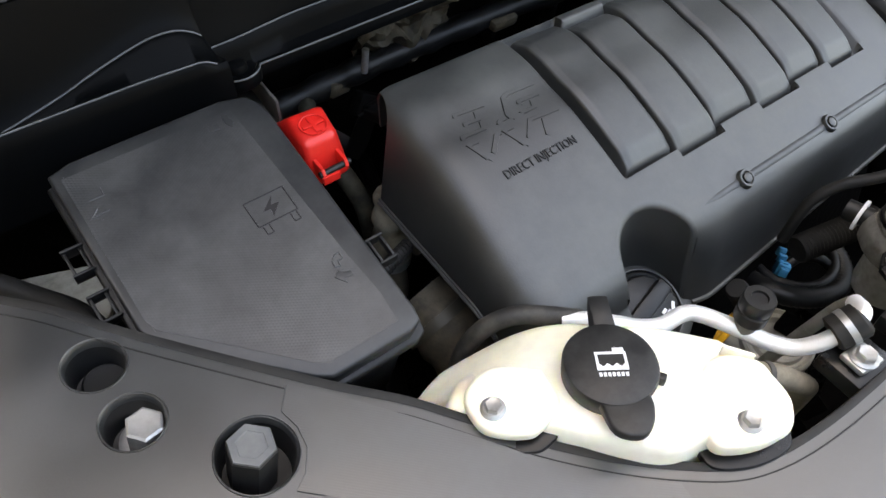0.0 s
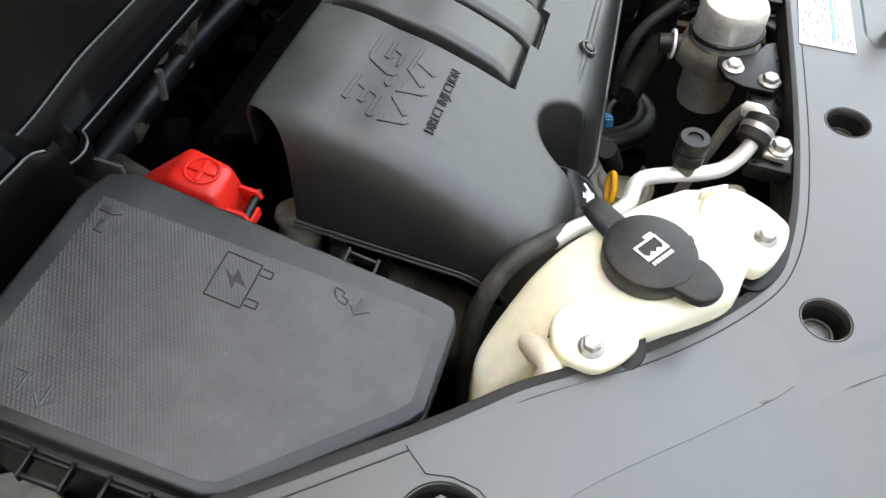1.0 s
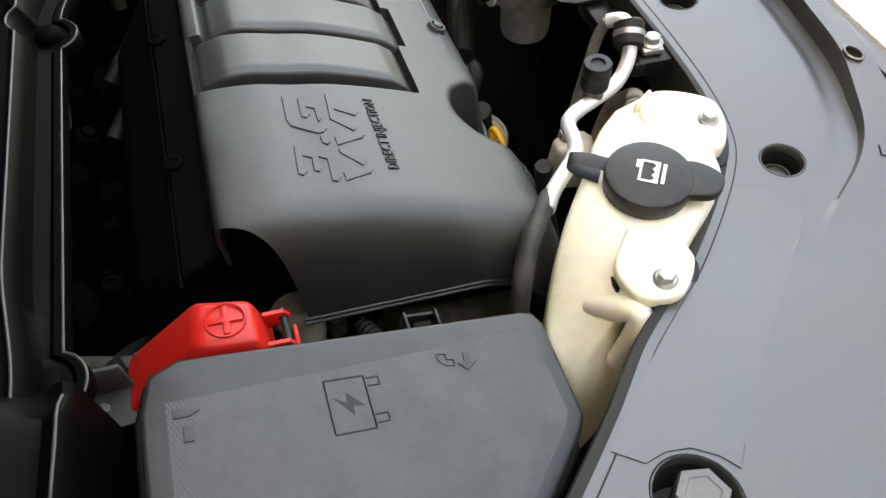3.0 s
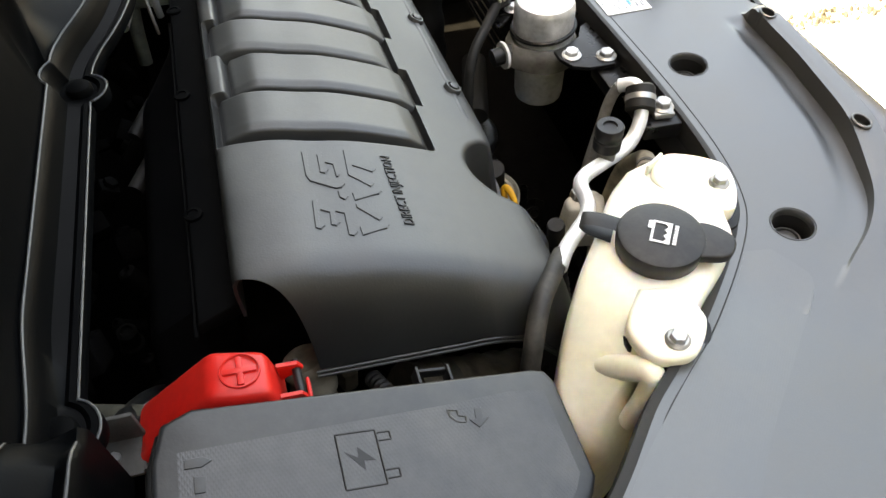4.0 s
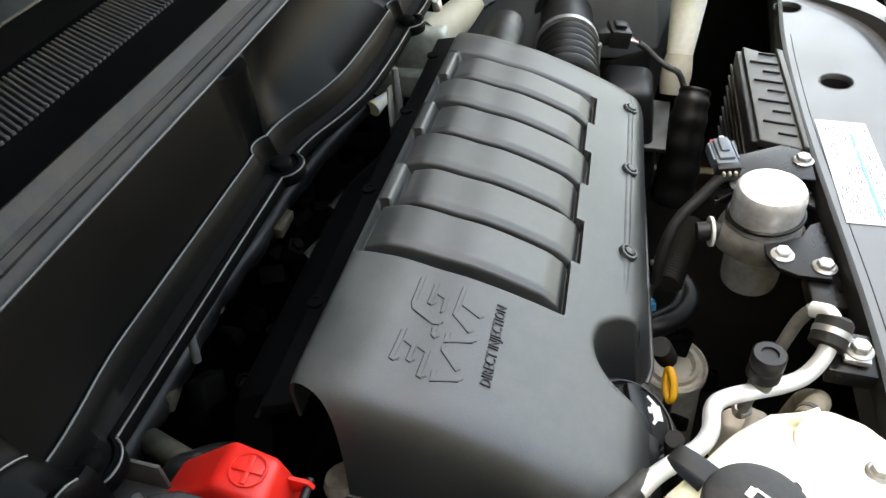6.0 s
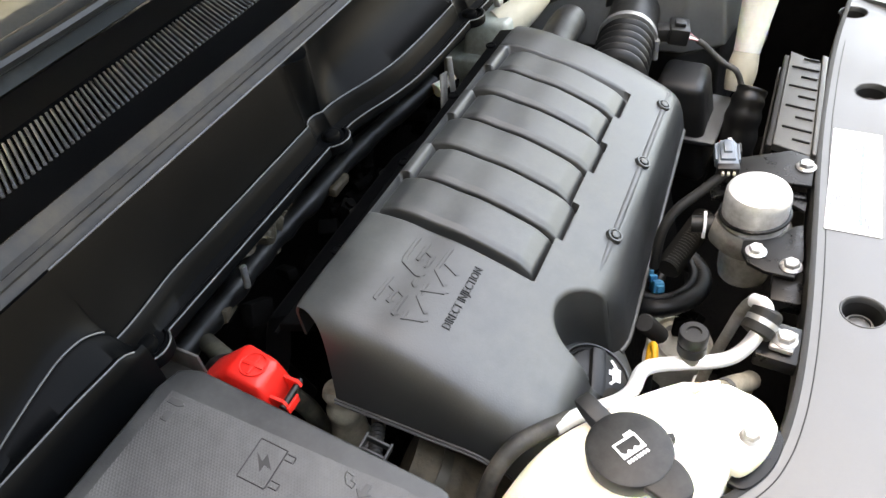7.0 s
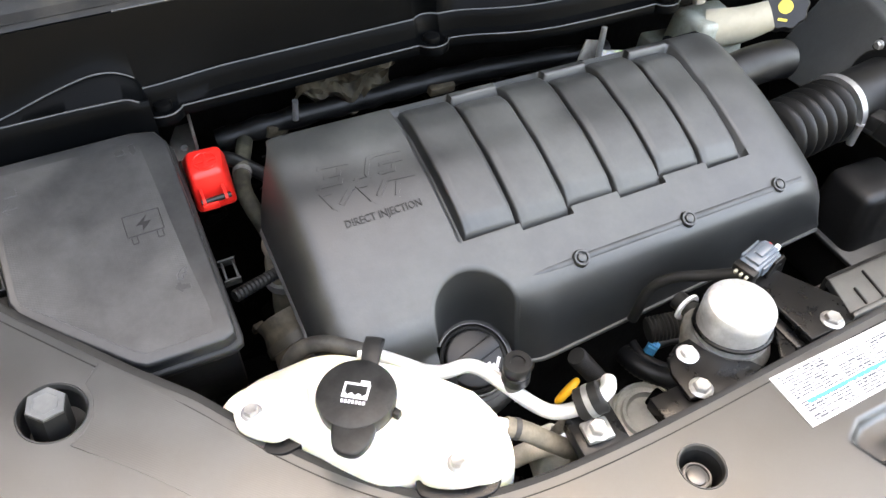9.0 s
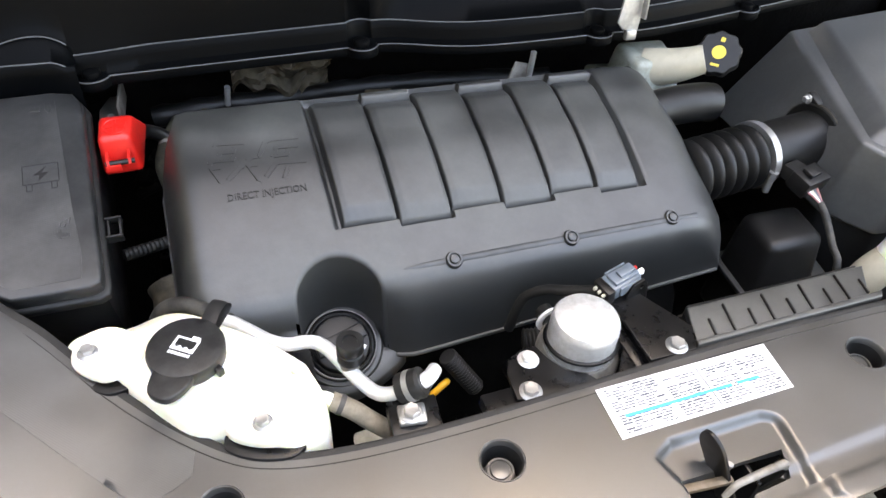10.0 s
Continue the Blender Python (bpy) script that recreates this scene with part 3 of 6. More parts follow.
TONGUE = Matrix.LocRotScale(Vector((0.752, -0.030, 1.045)), Matrix((wx_, ax_, wx_.cross(ax_))).transposed(), None)
part("safety_catch", plate(smooth_line([(-0.010, -0.012), (-0.011, 0.020), (-0.0125, 0.040), (-0.0115, 0.053), (-0.006, 0.0625), (0.0, 0.065), (0.006, 0.0625), (0.0115, 0.053), (0.0125, 0.040), (0.011, 0.020), (0.010, -0.012), (-0.010, -0.012)], 4)[:-1], -0.0018, 0.0018, (), 0.0006, TONGUE), BRACKET, latch, "black upright safety catch tongue")
part("lever", tube([(0.742, -0.039, ZS - 0.012), (0.752, -0.037, ZS - 0.001), (0.768, -0.036, ZS + 0.001), (0.800, -0.034, ZS + 0.001), (0.803, -0.034, ZS - 0.004)], lambda k: 0.0028 + 0.0012 * k, 12, 5), CAST, latch, "bare steel release lever")
part("catch", box((0.042, 0.008, 0.006), (0.733, -0.0275, ZS - 0.006), (0, -6, -8), 0.002), RUST, latch, "rusty catch")
# bright pin that serves as a glint beside the catch
part("pin", tube([(0.753, -0.020, ZS - 0.020), (0.756, -0.021, ZS + 0.003)], 0.0028, 10, 1), STEEL, latch)
part("spring", tube([(0.69 + 0.003 * k, -0.020 + 0.004 * math.cos(k * 1.6), ZS - 0.055 + 0.004 * math.sin(k * 1.6)) for k in range(14)], 0.0011, 6, 2), STEEL, latch)
part("side_plate", box((0.004, 0.05, 0.055), (0.783, -0.012, ZS - 0.045), (0, 0, 0), 0.001), BRACKET, latch)
# the tan dusty cross beam and the clips below the notch
beam = thing("radiator_support_beam", "tan dusty steel cross beam below the hood latch", "beam")
part("top", frustum([(0.60, -0.112), (0.90, -0.112), (0.90, -0.048), (0.60, -0.048)], [(0.60, -0.108), (0.90, -0.108), (0.90, -0.052), (0.60, -0.052)], 0.985, 1.018, 0.003), TAN, beam)
part("ridge", tube([(0.60, -0.078, 1.017), (0.75, -0.080, 1.018), (0.90, -0.079, 1.017)], 0.0055, 10, 3), TAN, beam)
guard = thing("front_grille_edge", "black plastic slotted edge of the front grille", "grille")
SLITS = [[(0.668 + 0.018 * k, -0.098), (0.676 + 0.018 * k, -0.098), (0.683 + 0.018 * k, -0.118), (0.675 + 0.018 * k, -0.118)] for k in range(6)]
part("strip", plate([(0.655, -0.090), (0.790, -0.090), (0.792, -0.124), (0.657, -0.124)], 1.034, 1.039, SLITS, 0.0, None), BLACK, guard)
part("clip", box((0.024, 0.012, 0.030), (0.700, -0.086, 1.040), (0, 0, 12), 0.002), BLACK, guard)
part("clip_tab", box((0.014, 0.004, 0.024), (0.680, -0.078, 1.038), (14, 0, 25), 0.001), BLACK, guard)
part("skirt", box((0.135, 0.004, 0.030), (0.723, -0.124, 1.021), (0, 0, 0), 0.001), BLACK, guard)
# headlamp at the corner of the panel
lamp = thing("headlamp", "clear headlamp glass with a black rubber surround", "headlamp")
HL = smooth_line([(0.110, 0.170), (0.127, 0.160), (0.138, 0.148), (0.155, 0.123), (0.169, 0.095), (0.182, 0.060), (0.235, -0.005)], 4)
part("surround", tube([(x, y, ZS + wing(x, y) - 0.006) for x, y in HL], 0.0065, 12, 1), BLACK, lamp)
part("lens", grid(range(len(HL)), spread(0, 1, 8), lambda i, s: (HL[i][0] - 0.008 - 0.16 * s, HL[i][1] - 0.008 - 0.17 * s, ZS + wing(*HL[i]) - 0.016 - 0.10 * s * s)), material("lamp_glass", (0.10, 0.12, 0.13), 0.06), lamp)
# ---------------------------------------------------------------- engine cover
PROFILE = [(0.503, 1.098), (0.503, 1.112), (0.503, 1.128), (0.500, 1.137), (0.494, 1.140), (0.478, 1.1395), (0.455, 1.136), (0.43, 1.128), (0.40, 1.1195), (0.36, 1.103), (0.32, 1.0835),
           (0.29, 1.0675), (0.279, 1.0615), (0.2705, 1.0545), (0.263, 1.0435), (0.2565, 1.025), (0.2525, 1.002), (0.2495, 0.977), (0.247, 0.958), (0.2455, 0.950)]
PROFILE = smooth_line(PROFILE, 6)
run = [0.0]
for p, q in zip(PROFILE, PROFILE[1:]):
    run.append(run[-1] + math.hypot(p[0] - q[0], p[1] - q[1]))
P_Y = list(zip(run, [p[0] for p in PROFILE]))
P_Z = list(zip(run, [p[1] for p in PROFILE]))
TOP_Z = sorted((y, z) for y, z in PROFILE[24:])
TILT_X = -0.032


def cover_top(x, y):
    """The smooth top of the cover, without its pocket."""
    return lerp_table(TOP_Z, y) + TILT_X * (x - 0.65)


RIDGE_S = run[72]
RIGHT_Z = [(0.25, 0.95), (0.262, 0.972), (0.275, 1.005), (0.29, 1.025), (0.33, 1.046), (0.40, 1.074), (0.50, 1.100)]
WX, WY, WR = 0.496, 0.258, 0.0445
END_Z = [(0.25, 0.95), (0.275, 1.00), (0.30, 1.034), (0.33, 1.046), (0.46, 1.064), (0.51, 1.07)]


def cover_place(x, s):
    y, z = lerp_table(P_Y, s), lerp_table(P_Z, s) + TILT_X * (x - 0.65)
    # the front face: its lower edge climbs to the far end, sinks into the filler well on one side and bulges on the other
    f = max(0.0, (s - RIDGE_S) / (run[-1] - RIDGE_S))
    along = max(0.0, (x - 0.557) / 0.42)
    z += f * (0.007 + 0.0175 * along)
    y += f * 0.0145 * along
    scoop = max(0.0, 1 - max(0.0, x - WX - WR) / 0.036) ** 2 if x > WX else 0.0
    y += 0.0125 * scoop * step(0.0, 0.6, f)
    y -= 0.007 * step(WX - WR - 0.026, WX - WR - 0.016, x) * step(WX + WR, WX, x) * step(1.034, 1.022, z) * step(0.0, 0.2, f)
    k = max(0.0, 1 - (x - 0.341) / 0.052) ** 3.7
    z += (min(z, lerp_table(END_Z, y)) - z) * k
    k = max(0.0, 1 - (0.984 - x) / 0.075) ** 3.0
    z += (min(z, lerp_table(RIGHT_Z, y)) - z) * k
    if y > 0.3:
        even = any(0.577 + 0.122 * n < x < 0.637 + 0.122 * n for n in range(3))
        back, fore = (0.487, 0.3195) if even else (0.4995, 0.3270)
        k = step(0.506, 0.512, x) * step(0.884, 0.878, x) * step(fore, fore + 0.0035, y) * step(back + 0.001, back - 0.003, y)
        z -= 0.0125 * k
    return (x, y, z)


cover = thing("engine_cover", "black grained plastic engine cover with six moulded ribs", "engine cover")
us = spread(0.341, 0.43, 50) + spread(0.432, 0.57, 90) + spread(0.573, 0.93, 120) + spread(0.932, 0.984, 34)


def shell_s(x, y):
    """How far along the section the cover's outside passes over a place, on its top or its front face."""
    lo, hi = run[30], run[-1]
    for _ in range(26):
        mid = (lo + hi) / 2
        lo, hi = (mid, hi) if cover_place(x, mid)[1] > y else (lo, mid)
    return lo


def shell_z(x, y):
    return cover_place(x, shell_s(x, y))[2]


WC = WR + 0.0040
ARCH = (0.339, 0.505, 0.0325, 0.043)


def cut_edge(x, y, s):
    """None outside the openings of the shell, else the nearest place on an opening's edge as (x, s)."""
    ax, ay, rx, ry = ARCH
    u, v = (x - ax) / rx, (y - ay) / ry
    d = math.hypot(u, v)
    if d < 1 and u > -0.2:
        if s < run[30]:
            return (ax + rx * math.sqrt(max(0.0, 1 - v * v)), s)
        px = ax + rx * u / max(d, 0.05)
        return (px, shell_s(px, ay + ry * v / max(d, 0.05)))
    if s > run[30]:
        u, v = x - WX, y - WY
        if v <= 0:
            return (WX + math.copysign(WC, u), s) if abs(u) < WC else None
        d = math.hypot(u, v)
        if d < WC:
            px = WX + u * WC / max(d, 0.002)
            return (px, shell_s(px, WY + v * WC / max(d, 0.002)))
    return None


def cut_shell(us, ss):
    """The cover's sheet with the arch and the filler well cut out, its border drawn onto their edges."""
    bm = bmesh.new()
    at = [[cover_place(u, v) for v in ss] for u in us]
    edge = [[cut_edge(p[0], p[1], v) for p, v in zip(row, ss)] for row in at]
    n, m = len(us), len(ss)
    verts = {}
    for i in range(n):
        for j in range(m):
            p, e = at[i][j], edge[i][j]
            if e is not None:
                near = [(i + a, j + b) for a in (-1, 0, 1) for b in (-1, 0, 1) if 0 <= i + a < n and 0 <= j + b < m]
                if all(edge[a][b] is not None for a, b in near):
                    continue
                p = cover_place(*e)
            verts[i, j] = bm.verts.new(p)
    for i in range(n - 1):
        for j in range(m - 1):
            ring = [(i, j), (i + 1, j), (i + 1, j + 1), (i, j + 1)]
            if sum(edge[a][b] is None for a, b in ring) == 0:
                continue
            f = [verts[k] for k in ring if k in verts]
            if len(f) > 2:
                bm.faces.new(f)
    bmesh.ops.delete(bm, geom=[v for v in bm.verts if not v.link_faces], context="VERTS")
    bmesh.ops.dissolve_degenerate(bm, dist=1e-5, edges=bm.edges)
    bmesh.ops.recalc_face_normals(bm, faces=bm.faces)
    if sum(f.normal.z for f in bm.faces) < 0:
        bmesh.ops.reverse_faces(bm, faces=bm.faces)
    bmesh.ops.solidify(bm, geom=list(bm.faces), thickness=0.0025)
    return bm


well_line = [(WX + WR * math.cos(a), WY + WR * math.sin(a)) for a in spread(0, math.pi, 40)]
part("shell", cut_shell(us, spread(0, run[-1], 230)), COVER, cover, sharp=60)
LIPS = [(0.0, 0.5), (0.0, 0.25), (0.0, 0.1)] + [(0.0042 * (1 - math.cos(q)), 0.0042 * (1 - math.sin(q)) - 0.0003) for q in spread(0, math.pi / 2, 6)]


def well_place(i, k):
    """The wall of the filler well with a rounded lip that runs out into the shell."""
    x, y = well_line[int(i)]
    out, drop = LIPS[int(k)]
    px, py = WX + (x - WX) * (1 + out / WR), WY + (y - WY) * (1 + out / WR)
    top = shell_z(px, max(py, 0.2475))
    return (px, py, 0.955 + (top - 0.0042 - 0.955) * (1 - 2 * drop) if k < 3 else top - drop)


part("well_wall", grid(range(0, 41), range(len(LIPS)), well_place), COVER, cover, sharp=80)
OILM = pose(0.4925, 0.265, 0.981, 26, 0, 0)
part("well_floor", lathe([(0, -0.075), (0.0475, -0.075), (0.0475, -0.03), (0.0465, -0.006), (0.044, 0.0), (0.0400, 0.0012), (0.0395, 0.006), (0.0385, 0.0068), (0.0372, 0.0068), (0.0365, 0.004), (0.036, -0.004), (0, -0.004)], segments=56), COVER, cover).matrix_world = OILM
WEB = smooth_line([(0.448, 0.285), (0.446, 0.262), (0.450, 0.238), (0.470, 0.222), (0.500, 0.220), (0.530, 0.231), (0.556, 0.246), (0.562, 0.254), (0.545, 0.276), (0.532, 0.296), (0.500, 0.304), (0.465, 0.300), (0.448, 0.285)], 5)[:-1]
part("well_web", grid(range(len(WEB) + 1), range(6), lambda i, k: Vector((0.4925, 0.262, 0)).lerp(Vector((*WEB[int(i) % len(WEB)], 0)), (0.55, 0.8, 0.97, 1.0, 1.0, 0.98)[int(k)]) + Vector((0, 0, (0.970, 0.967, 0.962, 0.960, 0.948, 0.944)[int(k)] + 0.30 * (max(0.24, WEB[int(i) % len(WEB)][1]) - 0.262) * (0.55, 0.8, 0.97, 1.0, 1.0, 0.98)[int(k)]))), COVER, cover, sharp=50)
RIBS = [(0.515, 0.060), (0.576, 0.060), (0.637, 0.060), (0.698, 0.060), (0.759, 0.058), (0.818, 0.056)]
for i, (x0, w) in enumerate(RIBS):
    back, front = (0.4965, 0.331) if i % 2 == 0 else (0.484, 0.324)

    def rib_place(a, b):
        x, y = x0 + w * a, front + (back - front) * b
        across = -0.013 + (0.0155 + 0.0028 * math.sin(math.pi * b)) * (0.82 * step(0.0, 0.055, a) + 0.18 * step(0.02, 0.2, a)) - 0.0032 * a - 0.0022 * step(0.92, 1.0, a) ** 2
        ends = (0.6 * step(0.0, 0.025, b) + 0.4 * step(0.0, 0.11, b)) * (0.55 * step(1.0, 0.972, b) + 0.45 * step(1.0, 0.84, b))
        return (x, y, cover_top(x, y) - 0.013 + (across + 0.013) * ends)

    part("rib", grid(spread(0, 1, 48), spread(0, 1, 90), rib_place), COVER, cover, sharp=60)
seam = [(0.341, y, lerp_table(END_Z, y) - 0.003) for y in (0.465, 0.43, 0.40, 0.36, 0.33, 0.315, 0.30, 0.285, 0.275)]
for drop in (0.0, 0.0036):
    part("end_flange", tube([(x - drop * 0.3, y, z - drop) for x, y, z in seam], 0.0013, 8, 3), COVER, cover)
part("front_flange", tube([Vector(cover_place(x, run[-1])) + Vector((0, -0.001, 0.001)) for x in (0.552, 0.57, 0.60, 0.65, 0.75, 0.85, 0.92, 0.95, 0.980)], 0.0026, 8, 2), COVER, cover)
for x, y, z in ((0.622, 0.2765, 1.0655), (0.763, 0.277, 1.061), (0.898, 0.279, 1.057)):
    part("fastener_boss", lathe([(0.0105, -0.008), (0.0090, 0.000), (0.0082, 0.0012), (0.0066, 0.0012), (0.0060, -0.0010), (0.0050, -0.0010), (0.0046, 0.0020), (0.0034, 0.0026), (0, 0.0026)], (x, y, z - 0.0008), (30, 0, 0), 28), COVER, cover)
# lighter grey paints the highlight along the ridge
part("front_ridge", tube([(x, 0.279 + 0.0018 + 0.0004 * (x - 0.6), cover_top(x, 0.279) - 0.0040) for x in (0.560, 0.635, 0.70, 0.80, 0.88, 0.935)], lambda q: 0.0058 - 0.0016 * abs(2 * q - 1) ** 6, 24, 3), RIDGE_HIGHLIGHT, cover, "ridge with its highlight in lighter grey")
# raised lettering
def lying(x, y, grow=0.0):
    dz = (cover_top(x, y + 0.004) - cover_top(x, y - 0.004)) / 0.008
    return pose(x, y, cover_top(x, y) + grow, math.degrees(math.atan(dz)), math.degrees(math.atan(-TILT_X)), 0)


part("lettering", lettering("DIRECT INJECTION", 0.0118, lying(0.448, 0.3745, 0.0004) @ Matrix.Diagonal((0.80, 1, 1, 1)), 0.0007), BLACK, cover, sharp=30)


def stroke(points):
    """A thin bar along a line on the cover's top, for a character's shaded side."""
    return tube([Vector((x, y, cover_top(x, y))) for x, y in points], 0.00085, 6, 1)


def bar(points):
    """The low raised face of a character beside its black shade line."""
    rows = ((0.0, -0.001), (0.0, 0.0009), (1.0, 0.0009), (1.0, -0.001))
    return grid(range(len(points)), range(4), lambda i, k: (points[i][0] + 0.0030 * rows[k][0], points[i][1] - 0.0030 * rows[k][0], cover_top(points[i][0] + 0.0030 * rows[k][0], points[i][1] - 0.0030 * rows[k][0]) + rows[k][1]))


# the figures 3.6 and the letters VVT, drawn by black lines painting the shaded sides of their slanting bars
for glyph in ([(0.490, 0.438), (0.462, 0.439), (0.456, 0.437), (0.447, 0.420), (0.448, 0.416)], [(0.487, 0.427), (0.466, 0.428), (0.465, 0.425)], [(0.478, 0.423), (0.475, 0.417), (0.460, 0.417)],
              [(0.443, 0.419), (0.437, 0.419), (0.434, 0.416)],
              [(0.433, 0.439), (0.405, 0.441), (0.404, 0.438)], [(0.424, 0.435), (0.421, 0.429), (0.408, 0.430), (0.407, 0.427)], [(0.422, 0.425), (0.419, 0.419), (0.397, 0.420), (0.396, 0.417)]):
    part("numeral_shade", stroke(glyph), BLACK, cover)
    part("numeral_bar", bar(glyph), COVER, cover)
for glyph in ([(0.492, 0.406), (0.462, 0.408), (0.449, 0.394)], [(0.474, 0.403), (0.467, 0.389)], [(0.441, 0.409), (0.433, 0.409), (0.441, 0.390)], [(0.428, 0.409), (0.425, 0.409), (0.411, 0.396)], [(0.404, 0.411), (0.396, 0.411), (0.403, 0.393)]):
    part("letter_shade", stroke(glyph), BLACK, cover)
    part("letter_bar", bar(glyph), COVER, cover)
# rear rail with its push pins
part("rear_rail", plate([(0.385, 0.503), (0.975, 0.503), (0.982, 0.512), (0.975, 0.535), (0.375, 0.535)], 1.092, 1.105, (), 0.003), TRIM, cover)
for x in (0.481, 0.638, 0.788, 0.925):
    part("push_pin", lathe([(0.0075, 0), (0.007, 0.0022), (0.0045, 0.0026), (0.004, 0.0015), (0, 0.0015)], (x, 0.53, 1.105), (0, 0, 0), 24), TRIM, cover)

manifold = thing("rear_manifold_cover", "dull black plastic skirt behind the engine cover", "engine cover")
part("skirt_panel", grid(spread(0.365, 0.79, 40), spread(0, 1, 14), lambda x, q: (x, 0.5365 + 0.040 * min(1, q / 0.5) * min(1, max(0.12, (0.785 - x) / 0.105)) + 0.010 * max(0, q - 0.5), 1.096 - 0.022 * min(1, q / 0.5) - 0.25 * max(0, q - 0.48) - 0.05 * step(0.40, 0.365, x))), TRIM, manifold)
part("edge_lip", tube([(x, 0.5375, 1.0965) for x in spread(0.37, 0.78, 12)], 0.0018, 8, 1), TRIM, manifold)

oil_cap = thing("oil_filler_cap", "black ribbed plastic oil filler cap with a white oil-can mark", "oil cap")
OC = OILM @ pose(0, 0, 0.004)
part("cap", lathe([(0.0300, -0.01), (0.0305, 0.004), (0.0295, 0.007), (0.0275, 0.008), (0, 0.008)], (0, 0, 0), (0, 0, 0), 64, wave=lambda a, z: 1 + (0.012 * math.cos(32 * a) if z < 0.006 else 0)), BLACK, oil_cap).matrix_world = OC
part("gasket", lathe([(0.031, -0.004), (0.0355, -0.004), (0.0362, 0.002), (0.0352, 0.0062), (0.0335, 0.0072), (0.0318, 0.0062), (0.031, 0.002)], segments=56), SOOT, oil_cap, "glossy black sealing ring").matrix_world = OILM
part("grip", box((0.056, 0.016, 0.010), (0, 0.002, 0.010), (0, 0, 0), 0.0025), BLACK, oil_cap).matrix_world = OC @ pose(0, 0, 0, 0, 0, 14)
bm = bmesh.new()
box((0.015, 0.009, 0.0006), (0.010, -0.018, 0.0085), (0, 0, 14), 0.0, bm)
box((0.011, 0.003, 0.0006), (0.0205, -0.0125, 0.0085), (0, 0, 50), 0.0, bm)
box((0.007, 0.003, 0.0006), (0.000, -0.016, 0.0085), (0, 0, -30), 0.0, bm)
box((0.006, 0.003, 0.0006), (0.010, -0.011, 0.0085), (0, 0, 14), 0.0, bm)
part("mark", bm, PRINT, oil_cap, "white oil-can symbol").matrix_world = OC

# ---------------------------------------------------------------- fuse box
LIDM = Matrix.Translation((0.2, 0.443, 1.1285)) @ pose(0, 0, 0, math.degrees(math.atan(0.31)), 0, 0)
LS = math.sqrt(1 + 0.31 ** 2)


def on_lid(x, y):
    return (x - 0.2, (y - 0.443) * LS)


fuse = thing("fuse_box", "black ribbed plastic fuse box with a clipped lid", "fuse box")
LID_LINE = [on_lid(x, y) for x, y in [(0.112, 0.545), (0.112, 0.41), (0.118, 0.395), (0.193, 0.322), (0.203, 0.316), (0.270, 0.315), (0.279, 0.319), (0.281, 0.328), (0.280, 0.53), (0.272, 0.545), (0.25, 0.550), (0.13, 0.550)]]
part("lid", plate(LID_LINE, -0.02, 0.0, (), 0.003, LIDM), LIDEDGE, fuse)
INLAY = [on_lid(x, y) for x, y in [(0.119, 0.538), (0.119, 0.414), (0.123, 0.404), (0.197, 0.332), (0.206, 0.326), (0.264, 0.326), (0.266, 0.350), (0.262, 0.393), (0.254, 0.538)]]
part("knurled_inlay", plate(INLAY, -0.001, 0.0004, (), 0.0, LIDM), LID, fuse, "finely knurled field of the lid")
WIDE = [(x + (0.0045 if x > 0 else -0.0045), y - (0.005 if y < -0.03 else -0.003)) for x, y in LID_LINE]
part("lid_flange", plate(WIDE, -0.030, -0.018, (), 0.003, LIDM), BLACK, fuse)
part("base", plate([(x * 0.97, y * 0.97) for x, y in LID_LINE], -0.16, -0.028, (), 0.004, LIDM), BLACK, fuse)

def lid_bars(name, segs, r=0.0006, z=0.0003):
    bm = bmesh.new()
    for a, b in segs:
        pa, pb = Vector((*on_lid(*a), z)), Vector((*on_lid(*b), z))
        tube([LIDM @ pa, LIDM @ pb], r, 6, 1, into=bm)
    return part(name, bm, BLACK if name == "moulded_symbol" else LID, fuse)


lid_bars("moulded_symbol", [((0.219, 0.437), (0.252, 0.437)), ((0.252, 0.437), (0.252, 0.459)), ((0.252, 0.459), (0.219, 0.459)), ((0.219, 0.459), (0.219, 0.437)),
                            ((0.250, 0.436), (0.250, 0.429)), ((0.250, 0.429), (0.245, 0.429)), ((0.245, 0.429), (0.245, 0.436)),
                            ((0.227, 0.436), (0.227, 0.429)), ((0.227, 0.429), (0.222, 0.429)), ((0.222, 0.429), (0.222, 0.436))])
part("moulded_bolt", plate([on_lid(*p) for p in [(0.241, 0.456), (0.2365, 0.4492), (0.243, 0.4486), (0.2335, 0.4400), (0.2345, 0.4462), (0.2285, 0.4466)]], -0.001, 0.0006, (), 0.0, LIDM), BLACK, fuse)
for patch in ([(0.249, 0.535), (0.250, 0.526), (0.247, 0.522), (0.244, 0.527), (0.244, 0.535)], [(0.239, 0.531), (0.239, 0.525), (0.230, 0.526), (0.230, 0.531)],
              [(0.244, 0.376), (0.250, 0.3805), (0.250, 0.3765), (0.257, 0.3755), (0.257, 0.371), (0.250, 0.372), (0.250, 0.368)]):
    part("moulded_patch", plate([on_lid(*p) for p in patch], -0.001, 0.0011, (), 0.0003, LIDM), LIDEDGE, fuse)
lid_bars("moulded_key", [((0.2585, 0.392), (0.2575, 0.386)), ((0.2575, 0.386), (0.254, 0.3865)), ((0.254, 0.3865), (0.253, 0.382)), ((0.253, 0.382), (0.249, 0.383)), ((0.249, 0.383), (0.250, 0.388)), ((0.250, 0.388), (0.254, 0.3915)), ((0.254, 0.3915), (0.2585, 0.392))], 0.0008)
